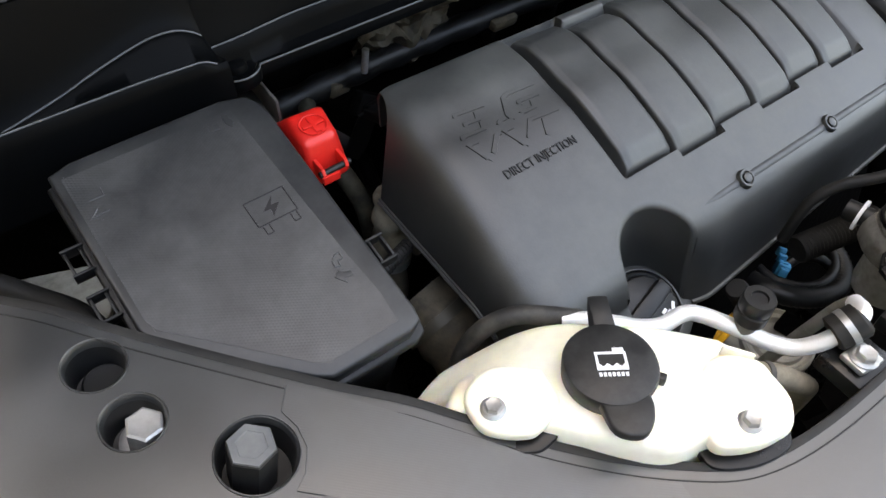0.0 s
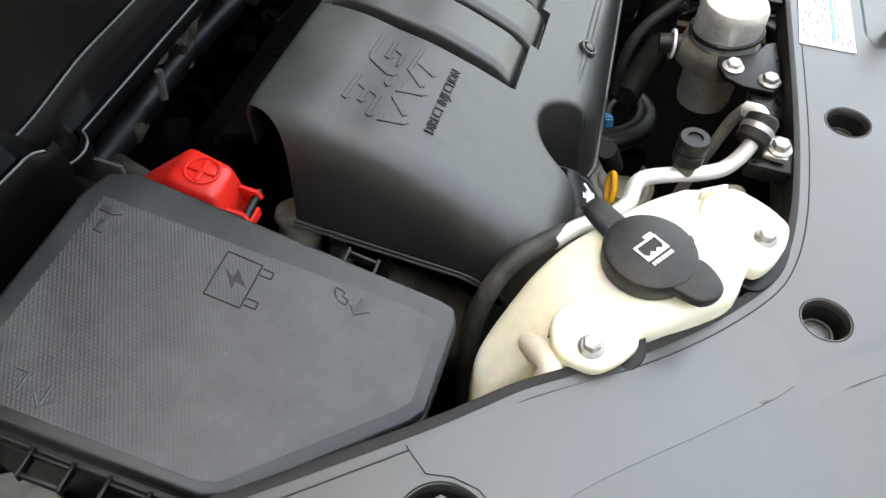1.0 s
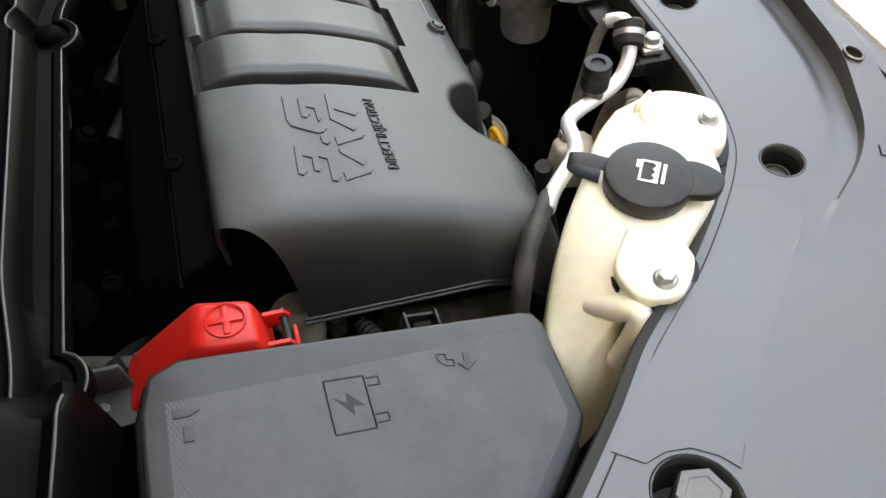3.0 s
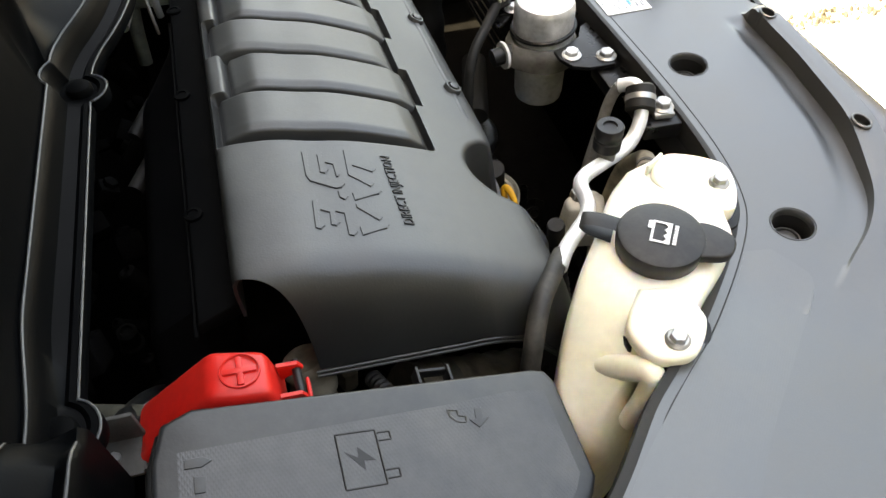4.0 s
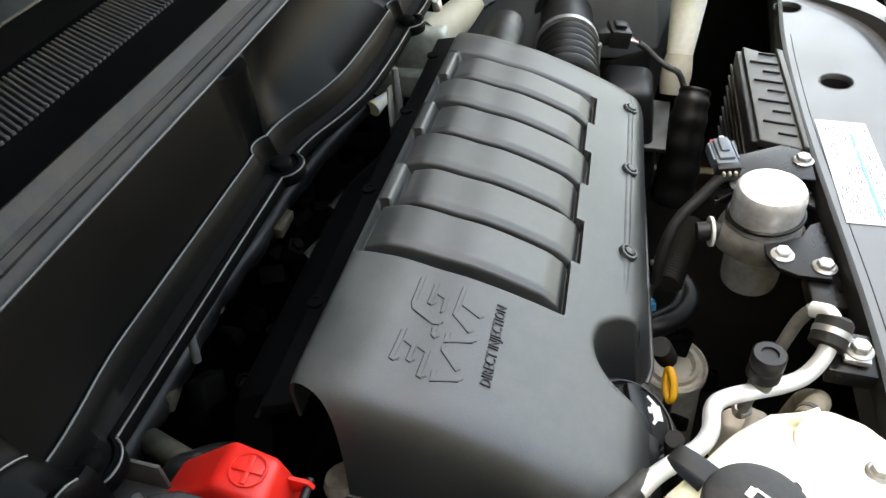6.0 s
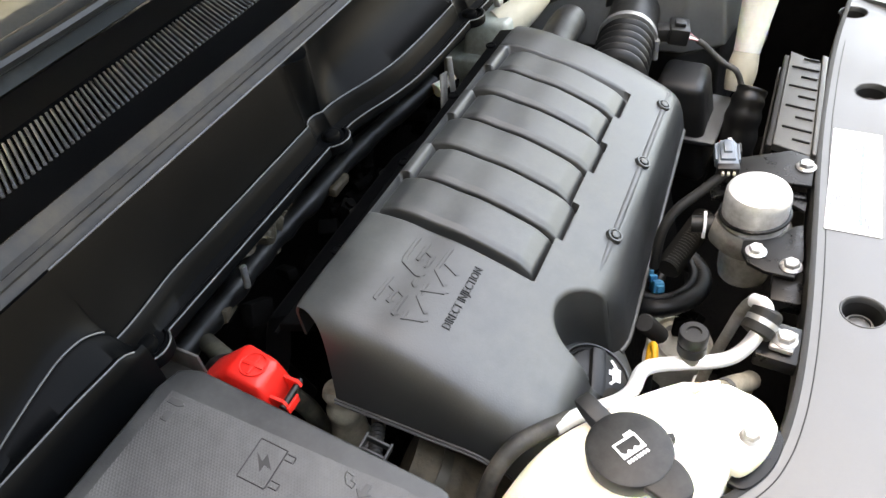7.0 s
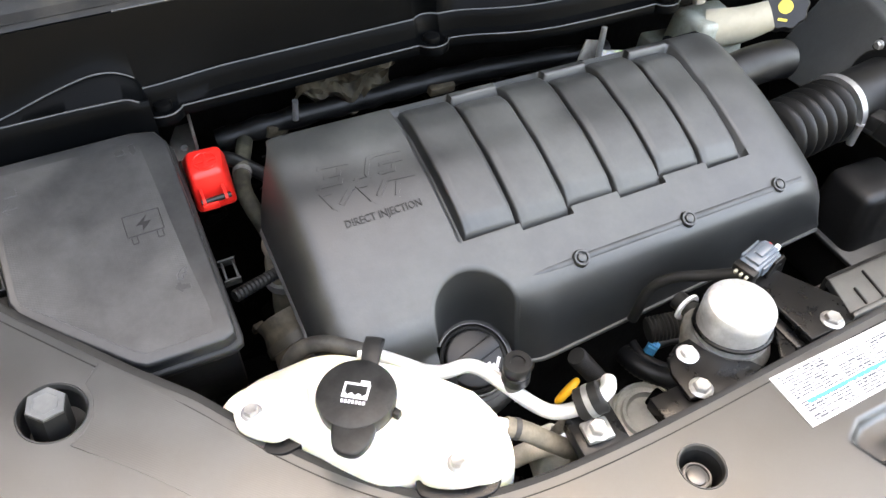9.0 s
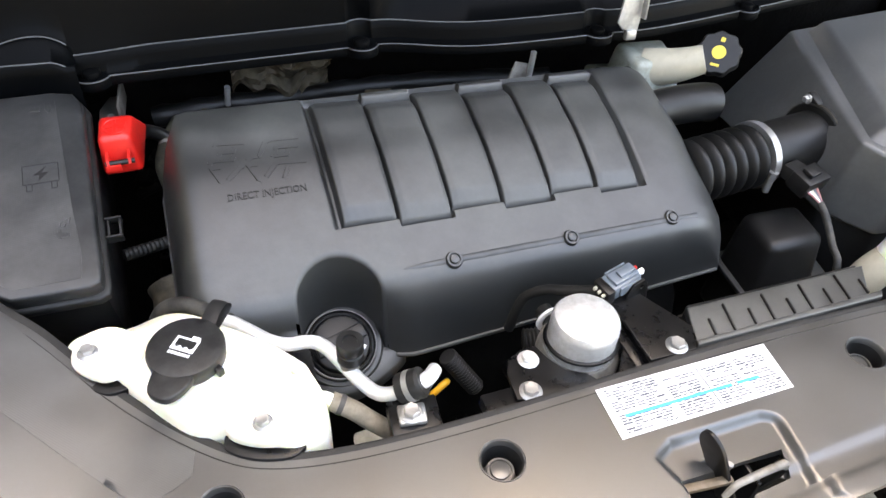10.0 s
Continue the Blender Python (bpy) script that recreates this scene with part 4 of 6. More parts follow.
lid_bars("moulded_arrow", [((0.124, 0.500), (0.137, 0.500)), ((0.130, 0.495), (0.124, 0.500)), ((0.124, 0.500), (0.130, 0.505)), ((0.128, 0.513), (0.139, 0.513)), ((0.139, 0.513), (0.139, 0.520))])
lid_bars("edge_bead", [((0.121, 0.404), (0.121, 0.54))], 0.0004, -0.0002)
for x, y, a in ((0.288, 0.385, 0), (0.108, 0.485, 180), (0.108, 0.445, 180)):
    m = LIDM @ Matrix.Translation((*on_lid(x, y), -0.022)) @ pose(0, 0, 0, 0, 0, a)
    bm = bmesh.new()
    for k in (-0.011, 0.011):
        box((0.016, 0.0022, 0.012), (0.006, k, 0.0), (0, 0, 0), 0.0006, bm)
    for k in (0.001, 0.012):
        box((0.0022, 0.024, 0.008), (k, 0, 0.0), (0, 0, 0), 0.0006, bm)
    bmesh.ops.transform(bm, matrix=m, verts=bm.verts)
    part("lid_clip", bm, BLACK, fuse)

# ---------------------------------------------------------------- red terminal cover
red = thing("battery_terminal_cover", "bright red plastic battery terminal cover with a plus sign", "terminal cover")
bm = bmesh.new()
low = [(0.286, 0.483), (0.329, 0.484), (0.336, 0.580), (0.288, 0.586)]
top = [(0.289, 0.489, 1.134), (0.321, 0.489, 1.134), (0.328, 0.522, 1.139), (0.293, 0.523, 1.140)]
vl = [bm.verts.new((x, y, 1.088)) for x, y in low]
vt = [bm.verts.new(p) for p in top]
bm.faces.new(vt)
bm.faces.new(vl[::-1])
for k in range(4):
    bm.faces.new((vl[k], vl[(k + 1) % 4], vt[(k + 1) % 4], vt[k]))
rounded(bm, bm.edges, 0.006, 3)
part("shell", bm, RED, red)
part("plus_ring", tube([(0.308 + 0.0115 * math.cos(a), 0.505 + 0.0115 * math.sin(a), 1.1375 + 0.13 * 0.0115 * math.sin(a)) for a in spread(0, 2 * math.pi, 28)], 0.0009, 6, 1, cap=False), RED, red)
bm = box((0.020, 0.004, 0.0016), (0.308, 0.505, 1.1375), (8, 0, 0), 0.0005)
box((0.004, 0.020, 0.0016), (0.308, 0.505, 1.1377), (8, 0, 0), 0.0005, bm)
part("plus_sign", bm, RED, red)
for k in (-0.012, 0.010):
    part("hinge_ear", plate([(0.0, 0.0), (0.013, -0.002), (0.016, -0.008), (0.012, -0.011), (0.0, -0.016)], -0.0015, 0.0015, (), 0.0004, pose(0.307 + k, 0.486, 1.119, 90, 0, -90)), RED, red)
part("hinge_pin", tube([(0.292, 0.474, 1.111), (0.322, 0.475, 1.111)], 0.0030, 10, 1), BLACK, red)
part("hinge_bar", box((0.016, 0.0025, 0.008), (0.300, 0.469, 1.108), (0, 0, 0), 0.0008), RED, red)

# ---------------------------------------------------------------- coolant tank
CAPPLASTIC = worn("dusty_cap_plastic", (0.009, 0.0092, 0.0095), (0.045, 0.045, 0.043), 0.42, spec=0.4, grain=400, bump=0.2, stain=55, amount=0.6, rough_to=0.6)
tank = thing("coolant_tank", "milky white translucent plastic coolant tank, yellowed with age", "coolant tank")
BODY = [(0.447, 0.176), (0.454, 0.142), (0.447, 0.112), (0.425, 0.100), (0.395, 0.111), (0.372, 0.128), (0.340, 0.140), (0.300, 0.188), (0.274, 0.224), (0.252, 0.258), (0.242, 0.284), (0.254, 0.299), (0.285, 0.302), (0.318, 0.287), (0.350, 0.264), (0.388, 0.231), (0.424, 0.204)]
ring_line = smooth_line(BODY + [BODY[0]], 5)[:-1]
cx, cy = 0.352, 0.195


LEVELS = [(0.80, 0.86), (0.93, 0.868), (0.98, 0.885), (0.995, 0.93), (1.0, 0.98), (1.005, 1.02), (1.003, 1.052), (0.997, 1.068), (0.984, 1.080), (0.960, 1.0872), (0.91, 1.0905), (0.82, 1.092), (0.5, 1.093), (0.25, 1.093), (0.0, 1.093)]


def tank_place(k, i):
    x, y = ring_line[int(k) % len(ring_line)]
    q, z = LEVELS[int(i)]
    # the shoulder falls off behind the bolt ear
    px, py = cx + (x - cx) * q, cy + (y - cy) * q
    if z > 1.0:
        z -= 0.055 * step(0.39, 0.262, px) * step(0.238, 0.300, py) * (z - 1.0) / 0.09
        z -= 0.009 * step(0.385, 0.43, px)
        # the flank stands back above, behind the spout
        px += 0.015 * step(0.292, 0.255, px) * step(1.0, 1.05, z)
    return (px, py, z)


bm = grid(range(len(ring_line) + 1), range(len(LEVELS)), tank_place)
bmesh.ops.remove_doubles(bm, verts=bm.verts, dist=1e-4)
bmesh.ops.recalc_face_normals(bm, faces=bm.faces)
part("body", bm, TANK, tank, sharp=80)
EAR_A = smooth_line([(0.318, 0.232), (0.310, 0.206), (0.286, 0.199), (0.274, 0.203), (0.261, 0.215), (0.256, 0.226), (0.259, 0.244), (0.270, 0.253), (0.292, 0.254), (0.318, 0.232)], 4)[:-1]
EAR_B = smooth_line([(0.382, 0.152), (0.373, 0.137), (0.370, 0.122), (0.389, 0.108), (0.412, 0.102), (0.424, 0.107), (0.438, 0.125), (0.444, 0.146), (0.425, 0.166), (0.400, 0.165), (0.382, 0.152)], 4)[:-1]
part("bolt_ear", plate(EAR_A, 1.084, 1.096, (), 0.004), TANK, tank)
part("bolt_ear", plate(EAR_B, 1.074, 1.090, (), 0.004), TANK, tank)
for ear, (ex, ey), z in ((EAR_A, (0.284, 0.232), 1.078), (EAR_B, (0.412, 0.134), 1.068)):
    shelf = plate([(ex + (x - ex) * 1.13 + 0.001, ey + (y - ey) * 1.13 - 0.003) for x, y in ear], z - 0.004, z + 0.003, (), 0.001)
    tagged(part("tank_bracket", shelf, BRACKET), "black steel bracket under the tank's bolt ear", "bracket")
part("filler_neck", lathe([(0.031, 1.06), (0.029, 1.085), (0.027, 1.10), (0, 1.10)], (0.349, 0.201, 0)), TANK, tank)
part("overflow_spout", tube([(0.292, 0.268, 1.050), (0.273, 0.259, 1.071), (0.263, 0.251, 1.080), (0.256, 0.249, 1.076), (0.2525, 0.253, 1.062), (0.2515, 0.258, 1.045), (0.252, 0.260, 1.033)], lambda s: 0.0095 - 0.001 * s, 14, 6), TANK, tank)
part("side_spout", tube([(0.432, 0.150, 1.060), (0.450, 0.150, 1.061), (0.462, 0.144, 1.056)], 0.0065, 12, 4), TANK, tank)
part("moulded_vane", box((0.003, 0.022, 0.012), (0.436, 0.158, 1.088), (0, 0, 30), 0.001), TANK, tank)
bolt("bolt", (0.270, 0.228, 1.096), 0.0062, (0, 0, 10), STEEL, "dull zinc flange bolt in the tank's ear")
bolt("bolt", (0.398, 0.120, 1.090), 0.0060, (0, 0, 20), STEEL, "dull zinc flange bolt in the tank's ear")
part("warning_mark", box((0.034, 0.020, 0.0004), (0.402, 0.150, 1.0905), (0, 0, -40)), WHITE, tank, "faded paper sticker")
cap = part("cap", lathe([(0.030, -0.012), (0.0315, -0.010), (0.0325, 0.002), (0.0315, 0.0045), (0.029, 0.0055), (0, 0.006)], (0.349, 0.201, 1.104)), CAPPLASTIC, tank, "black plastic coolant cap with a printed mark")
CAPM = pose(0.349, 0.201, 1.1101, 0, 0, -36)
FRAME_IN = [(-0.0088, 0.0058), (0.0088, 0.0058), (0.0088, -0.0015), (0.0060, -0.0040), (0.0030, -0.0015), (0.0, -0.0040), (-0.0030, -0.0015), (-0.0060, -0.0040), (-0.0088, -0.0015)]
part("mark", plate([(-0.0105, -0.0065), (0.0105, -0.0065), (0.0105, 0.0075), (0.0095, 0.0075), (0.0095, 0.0105), (0.0020, 0.0105), (0.0020, 0.0075), (-0.0105, 0.0075)], 0, 0.0006, [FRAME_IN], 0, CAPM), PRINT, cap, "white printed tank symbol")
for k in range(7):
    part("mark_bar", box((0.0019, 0.0028, 0.0006), (-0.0088 + 0.0029 * k, -0.0098, 0.0003)), PRINT, cap, "white printed bar").data.transform(CAPM)
STRAP = curve_points([Vector(p) for p in ((0.368, 0.222, 1.105), (0.376, 0.236, 1.108), (0.383, 0.246, 1.1065), (0.386, 0.2475, 1.101), (0.381, 0.242, 1.096), (0.370, 0.228, 1.093))], 5)
part("strap", grid(range(len(STRAP)), range(4), lambda i, k: STRAP[i] + Vector((-0.0058, 0.0040, 0)) * (k / 1.5 - 1) + Vector((0, 0, 0.0008 if k in (1, 2) else 0))), BLACK, cap)
part("rib", box((0.006, 0.008, 0.008), (0.330, 0.170, 1.098), (0, 0, 30), 0.001), BLACK, cap)
part("rib", box((0.006, 0.008, 0.008), (0.372, 0.176, 1.098), (0, 0, 30), 0.001), BLACK, cap)
part("tab", plate(smooth_line([(0.322, 0.186), (0.316, 0.165), (0.328, 0.152), (0.343, 0.157), (0.352, 0.171), (0.34, 0.19), (0.322, 0.186)], 4)[:-1], 1.100, 1.108, (), 0.002), CAPPLASTIC, cap)

# ---------------------------------------------------------------- cowl
LIP = smooth_line([(-0.13, 0.6155), (0.55, 0.6155), (0.605, 0.6155), (0.637, 0.6150), (0.665, 0.6080), (0.69, 0.5985), (0.715, 0.5905), (0.75, 0.5825), (0.80, 0.5780), (0.86, 0.5755), (0.93, 0.5745), (1.05, 0.575), (1.4, 0.62), (1.65, 0.63)], 6)


def lip_y(x):
    return lerp_table(LIP, x)


def ridge_y(x):
    return 0.632 - 0.004 * step(0.3, 0.7, x)


def bump(x, a, b):
    return step(a, (a + b) / 2, x) * step(b, (a + b) / 2, x)


cowl = thing("windscreen_cowl", "satin black plastic cowl panel below the windscreen", "cowl")
# (offset from the lip, share of the way to the ridge, height)
SECTION = [(-0.024, 0, 1.138), (-0.0245, 0, 1.144), (-0.022, 0, 1.1495), (-0.0185, 0, 1.150), (-0.015, 0, 1.147), (-0.006, 0, 1.150), (-0.003, 0, 1.160), (-0.001, 0, 1.168), (0.0015, 0, 1.1705), (0.004, 0, 1.170),
           (0, 0.3, 1.186), (0, 0.5, 1.203), (0, 0.7, 1.220), (0, 0.88, 1.237), (0, 0.95, 1.2445), (0, 0.99, 1.247), (0.002, 1.0, 1.246), (0.004, 1.0, 1.235)]


CLIPS = (0.289, 0.609, 0.928, 1.19)


def pad_reach(x):
    """How far the round pad of a clip reaches out to either side of the pads' middle line."""
    return max([math.sqrt(max(0.0, 0.0215 ** 2 - (x - c) ** 2)) for c in CLIPS])


def lip_out(x):
    return lip_y(x) - max(0.0235, 0.0145 + pad_reach(x))


def lip_in(x):
    return lip_y(x) + (max(0.0, pad_reach(x) - 0.0145) if x > 0.33 else 0.0) - 0.008 * step(0.37, 0.28, x)


def cowl_place(x, k):
    dy, f, z = SECTION[int(k)]
    a, b = lip_in(x), ridge_y(x)
    if dy < -0.014 and f == 0:
        y = lip_out(x) + dy + 0.0235
    elif f == 0:
        y = a + dy
    else:
        y = a + 0.004 + (b - a - 0.004) * f + dy
    if 0.05 < f < 0.97:
        y += 0.014 * math.sin(math.pi * f) * step(0.625, 0.68, x) * step(1.3, 0.8, x)
        y -= 0.016 * bump(x, 0.585, 0.645) * f
    return (x, y, z)


us = sorted(set(spread(0.272, 0.58, 30) + spread(0.584, 0.70, 40) + spread(0.71, 1.62, 60) + [c + d for c in CLIPS for d in spread(-0.024, 0.024, 32) if c + d > 0.272]))
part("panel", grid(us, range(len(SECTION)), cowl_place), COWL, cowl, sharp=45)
# highlights of the rounded lips and ridge, put in as pale beads
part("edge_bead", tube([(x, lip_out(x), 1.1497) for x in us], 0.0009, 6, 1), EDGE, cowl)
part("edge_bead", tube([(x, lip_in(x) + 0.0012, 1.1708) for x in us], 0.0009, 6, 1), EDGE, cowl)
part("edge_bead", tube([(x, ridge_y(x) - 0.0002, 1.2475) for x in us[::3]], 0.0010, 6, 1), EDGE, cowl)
for x in CLIPS:
    part("clip", lathe([(0.0105, -0.004), (0.0105, 0.002), (0.0092, 0.0042), (0.0055, 0.0056), (0, 0.006)], (x, lip_y(x) - 0.0145, 1.1500), (0, 0, 0), 28), TRIM, cowl)
HUMP = smooth_line([(-0.13, 1.130), (0.0, 1.145), (0.08, 1.158), (0.144, 1.1725), (0.172, 1.181), (0.20, 1.189), (0.229, 1.1952), (0.250, 1.1942), (0.262, 1.189), (0.271, 1.182), (0.277, 1.170)], 6)


def shelf(x):
    """The front edge of the end panel: its place and height."""
    return 0.586 - 0.003 * step(0.20, 0.257, x), 1.178 - 0.007 * step(0.256, 0.269, x)


def end_place(x, k):
    h, (y, top) = lerp_table(HUMP, x), shelf(x)
    rows = [(y - 0.004, 1.10), (y - 0.004, 1.165), (y - 0.0025, top - 0.003), (y, top), (y + 0.003, top - 0.0008), (y + 0.008, top - 0.003), (0.604, h - 0.006), (0.608, h - 0.0025), (0.611, h - 0.0004), (0.613, h),
            (0.617, h + 0.004), (0.621, h * 0.6 + 1.222 * 0.4), (0.6245, h * 0.3 + 1.226 * 0.7), (0.6275, 1.226), (0.6300, 1.238), (0.632, 1.2462), (0.636, 1.246)]
    return (x, *rows[int(k)])


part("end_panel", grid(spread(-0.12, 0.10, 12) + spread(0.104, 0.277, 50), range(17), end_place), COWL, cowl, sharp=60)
# painted highlights on the end panel's crest and front edge
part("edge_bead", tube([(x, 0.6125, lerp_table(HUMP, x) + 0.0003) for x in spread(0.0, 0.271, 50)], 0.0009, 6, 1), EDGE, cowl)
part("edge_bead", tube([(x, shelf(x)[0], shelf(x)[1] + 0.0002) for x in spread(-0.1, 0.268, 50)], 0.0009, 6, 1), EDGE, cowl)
SEAL_Z = (-0.012, -0.001, 0.002, 0.0005, 0.0035, 0.001, 0.004, 0.011, 0.0145, 0.012, 0.005, -0.006)
seal = thing("hood_seal", "dusty grey rubber hood seal along the cowl", "seal")
part("flat_strip", grid(spread(-0.12, 1.62, 60), range(7), lambda x, k: (x, ridge_y(x) + 0.010 + 0.0050 * k, 1.243 + SEAL_Z[int(k)])), SEAL, seal)
part("bulb", grid(spread(-0.12, 1.62, 60), range(6, 12), lambda x, k: (x, ridge_y(x) + 0.010 + 0.0050 * k, 1.243 + SEAL_Z[int(k)])), SEAL, seal)
SLAT = worn("greyed_plastic", (0.040, 0.042, 0.043), (0.085, 0.085, 0.082), 0.45, spec=0.4, grain=300, bump=0.15, stain=40, amount=0.5)
grille = thing("cowl_grille", "black plastic cowl air intake grille with many narrow slots", "grille")
part("front_panel", grid(spread(-0.12, 1.62, 50), range(4), lambda x, k: (x, (0.690, 0.694, 0.735, 0.758)[int(k)], (1.225, 1.238, 1.243, 1.244)[int(k)])), COWL, grille)
part("back_panel", grid(spread(-0.12, 1.62, 50), range(4), lambda x, k: (x, (0.846, 0.860, 0.90, 0.93)[int(k)], (1.2445, 1.246, 1.252, 1.235)[int(k)])), COWL, grille)
part("well", grid(spread(-0.12, 1.62, 20), range(4), lambda x, k: (x, (0.757, 0.76, 0.845, 0.848)[int(k)], (1.243, 1.205, 1.205, 1.244)[int(k)])), COWL, grille)
slat = box((0.0030, 0.088, 0.010), (0, 0, 0), (0, 0, 0), 0.0008)
box((0.0036, 0.004, 0.011), (0, -0.044, 0.0005), (0, 0, 0), 0.001, slat)
first = part("slat", slat, SLAT, grille)
first.location = (0.08, 0.797, 1.241)
first.rotation_euler = (0, 0, radians(-30))
for k in range(1, 130):
    s_ = new("slat", first.data)
    s_.parent = grille
    s_.location = (0.08 + 0.0071 * k, 0.797, 1.241)
    s_.rotation_euler = (0, 0, radians(-30))
# pale base colour stands in for the sky glare on the glass
glass = part("windscreen", grid(spread(-0.2, 1.75, 14), spread(0, 1, 10), lambda x, s: (x, 0.945 + 0.70 * s, 1.235 + 0.42 * s + 0.04 * s * (1 - s))), worn("glare_glass", (0.030, 0.033, 0.033), (0.075, 0.076, 0.072), 0.10, spec=0.5, grain=200, bump=0.0, stain=6, amount=0.7, rough_to=0.25))
tagged(glass, "dark sloping windscreen glass", "windscreen")
wiper = thing("wiper_arm", "black wiper arm lying at the foot of the windscreen", "wiper")
part("arm", tube([(0.20, 0.955, 1.268), (0.5, 0.945, 1.262), (0.9, 0.95, 1.262)], 0.008, 8, 4), BLACK, wiper)
part("blade", box((0.55, 0.008, 0.02), (0.45, 0.975, 1.264), (0, 0, 1), 0.002), RUBBER, wiper)

# ---------------------------------------------------------------- pump
pump = thing("vacuum_pump", "round aluminium electric vacuum pump on a black bracket", "pump")
PX, PY = 0.7065, 0.146
part("dome", lathe([(0.0335, 1.040), (0.0335, 1.078), (0.0328, 1.0835), (0.0305, 1.0875), (0.026, 1.0893), (0, 1.0903)], (PX, PY, 0), segments=48), ALU, pump)
part("clamp_ring", tube([(PX + 0.035 * math.cos(a), PY + 0.035 * math.sin(a), 1.056 - 0.10 * 0.035 * math.sin(a)) for a in spread(0, 2 * math.pi, 36)], 0.0022, 8, 1, cap=False), BRACKET, pump)
part("flange", lathe([(0, 1.014), (0.034, 1.015), (0.041, 1.020), (0.042, 1.034), (0.040, 1.040), (0.036, 1.046), (0, 1.046)], (PX, PY, 0), segments=48, wave=lambda a, z: 1 + 0.07 * max(0, math.cos(3 * a + 0.6)) ** 3), CAST, pump, "dull cast aluminium flange")
part("motor", lathe([(0, 0.962), (0.020, 0.962), (0.027, 0.966), (0.0285, 0.974), (0.0295, 1.024), (0, 1.03)], (PX, PY, 0), segments=40), ALU, pump)
part("nozzle", tube([(PX - 0.005, PY + 0.036, 1.034), (PX - 0.008, PY + 0.062, 1.032)], 0.010, 16, 1), BLACK, pump)
part("nozzle_ring", tube([(PX - 0.007, PY + 0.047, 1.033), (PX - 0.0074, PY + 0.050, 1.033)], 0.0155, 20, 1), WHITE, pump, "white plastic locking ring")
part("bracket", plate([(0.618, 0.100), (0.648, 0.093), (0.700, 0.097), (0.694, 0.107), (0.676, 0.117), (0.665, 0.136), (0.660, 0.152), (0.645, 0.152), (0.628, 0.144), (0.620, 0.128)], 1.050, 1.0545, (), 0.0008), BRACKET, pump)
part("bracket", plate([(0.722, 0.097), (0.738, 0.096), (0.750, 0.108), (0.748, 0.186), (0.738, 0.196), (0.722, 0.192), (0.740, 0.172), (0.746, 0.146), (0.740, 0.122)], 1.050, 1.0545, (), 0.0008), BRACKET, pump)
part("bracket_fold", box((0.004, 0.05, 0.014), (0.664, 0.118, 1.046), (0, 0, 38), 0.001), BRACKET, pump)
part("bracket", plate([(0.752, 0.095), (0.818, 0.094), (0.824, 0.102), (0.779, 0.188), (0.768, 0.192), (0.752, 0.186)], 1.062, 1.067, (), 0.001), BRACKET, pump)
part("bracket", box((0.012, 0.09, 0.02), (0.747, 0.142, 1.047), (0, 0, 0), 0.002), BRACKET, pump)
part("foot", box((0.045, 0.030, 0.016), (0.612, 0.104, 1.040), (0, 0, 0), 0.002), BRACKET, pump)
bolt("bolt", (0.633, 0.104, 1.0545), 0.0078, (0, 0, 15), STEEL, "bright zinc flange bolt in the pump bracket")
bolt("bolt", (0.785, 0.103, 1.067), 0.0078, (0, 0, 5), STEEL, "bright zinc flange bolt in the pump bracket")
bolt("bolt", (0.646, 0.138, 1.0545), 0.0075, (0, 0, 25), ALU, "dull zinc flange bolt beside the pump")
bolt("bolt", (0.748, 0.166, 1.057), 0.0075, (0, 0, 35), ALU, "dull zinc flange bolt beside the pump")
plug = thing("electrical_connector", "grey plastic electrical plug of the vacuum pump", "connector")
PL = pose(0.768, 0.186, 1.078, 0, -8, 12)
bm = box((0.036, 0.022, 0.016), (0, 0, 0), (0, 0, 0), 0.002)
box((0.030, 0.016, 0.004), (0.002, 0, 0.0095), (0, 0, 0), 0.001, bm)
for k in (-0.0095, 0.0095):
    box((0.026, 0.0025, 0.012), (0.002, k * 1.28, 0.002), (0, 0, 0), 0.0006, bm)
part("housing", bm, GREY, plug).matrix_world = PL
part("latch", box((0.018, 0.009, 0.004), (0.005, 0, 0.0130), (0, -6, 0), 0.001), GREY, plug).matrix_world = PL
part("collar", box((0.010, 0.024, 0.020), (-0.021, 0, -0.002), (0, 0, 0), 0.002), SOOT, plug).matrix_world = PL
for k in (-0.006, 0.0, 0.006):
    part("seal_pin", box((0.006, 0.003, 0.004), (-0.027, k, 0.002), (0, 0, 0), 0.001), NECK, plug).matrix_world = PL
part("lock", box((0.008, 0.005, 0.006), (0.022, -0.004, 0.004), (0, 0, 0), 0.001), PRINT, plug, "pale locking tab").matrix_world = PL
part("pin", box((0.006, 0.004, 0.003), (0.023, 0.005, 0.001), (0, 0, 0), 0.0008), RED, plug, "red locking pin").matrix_world = PL
yoke = plate([(-0.006, -0.030), (0.026, -0.030), (0.024, -0.004), (0.018, 0.006), (0.004, 0.006), (-0.003, -0.004)], -0.0015, 0.0015, [circle(0.015, -0.003, 0.0028, 14)], 0.0004, pose(0, -0.0145, 0, 90, 0, 0))
part("bracket", yoke, BRACKET, plug).matrix_world = PL
part("cable", tube([(0.748, 0.182, 1.074), (0.738, 0.194, 1.065), (0.724, 0.208, 1.055), (0.706, 0.226, 1.043), (0.690, 0.238, 1.020), (0.682, 0.242, 0.97)], 0.0058, 12, 6), RUBBER, plug)

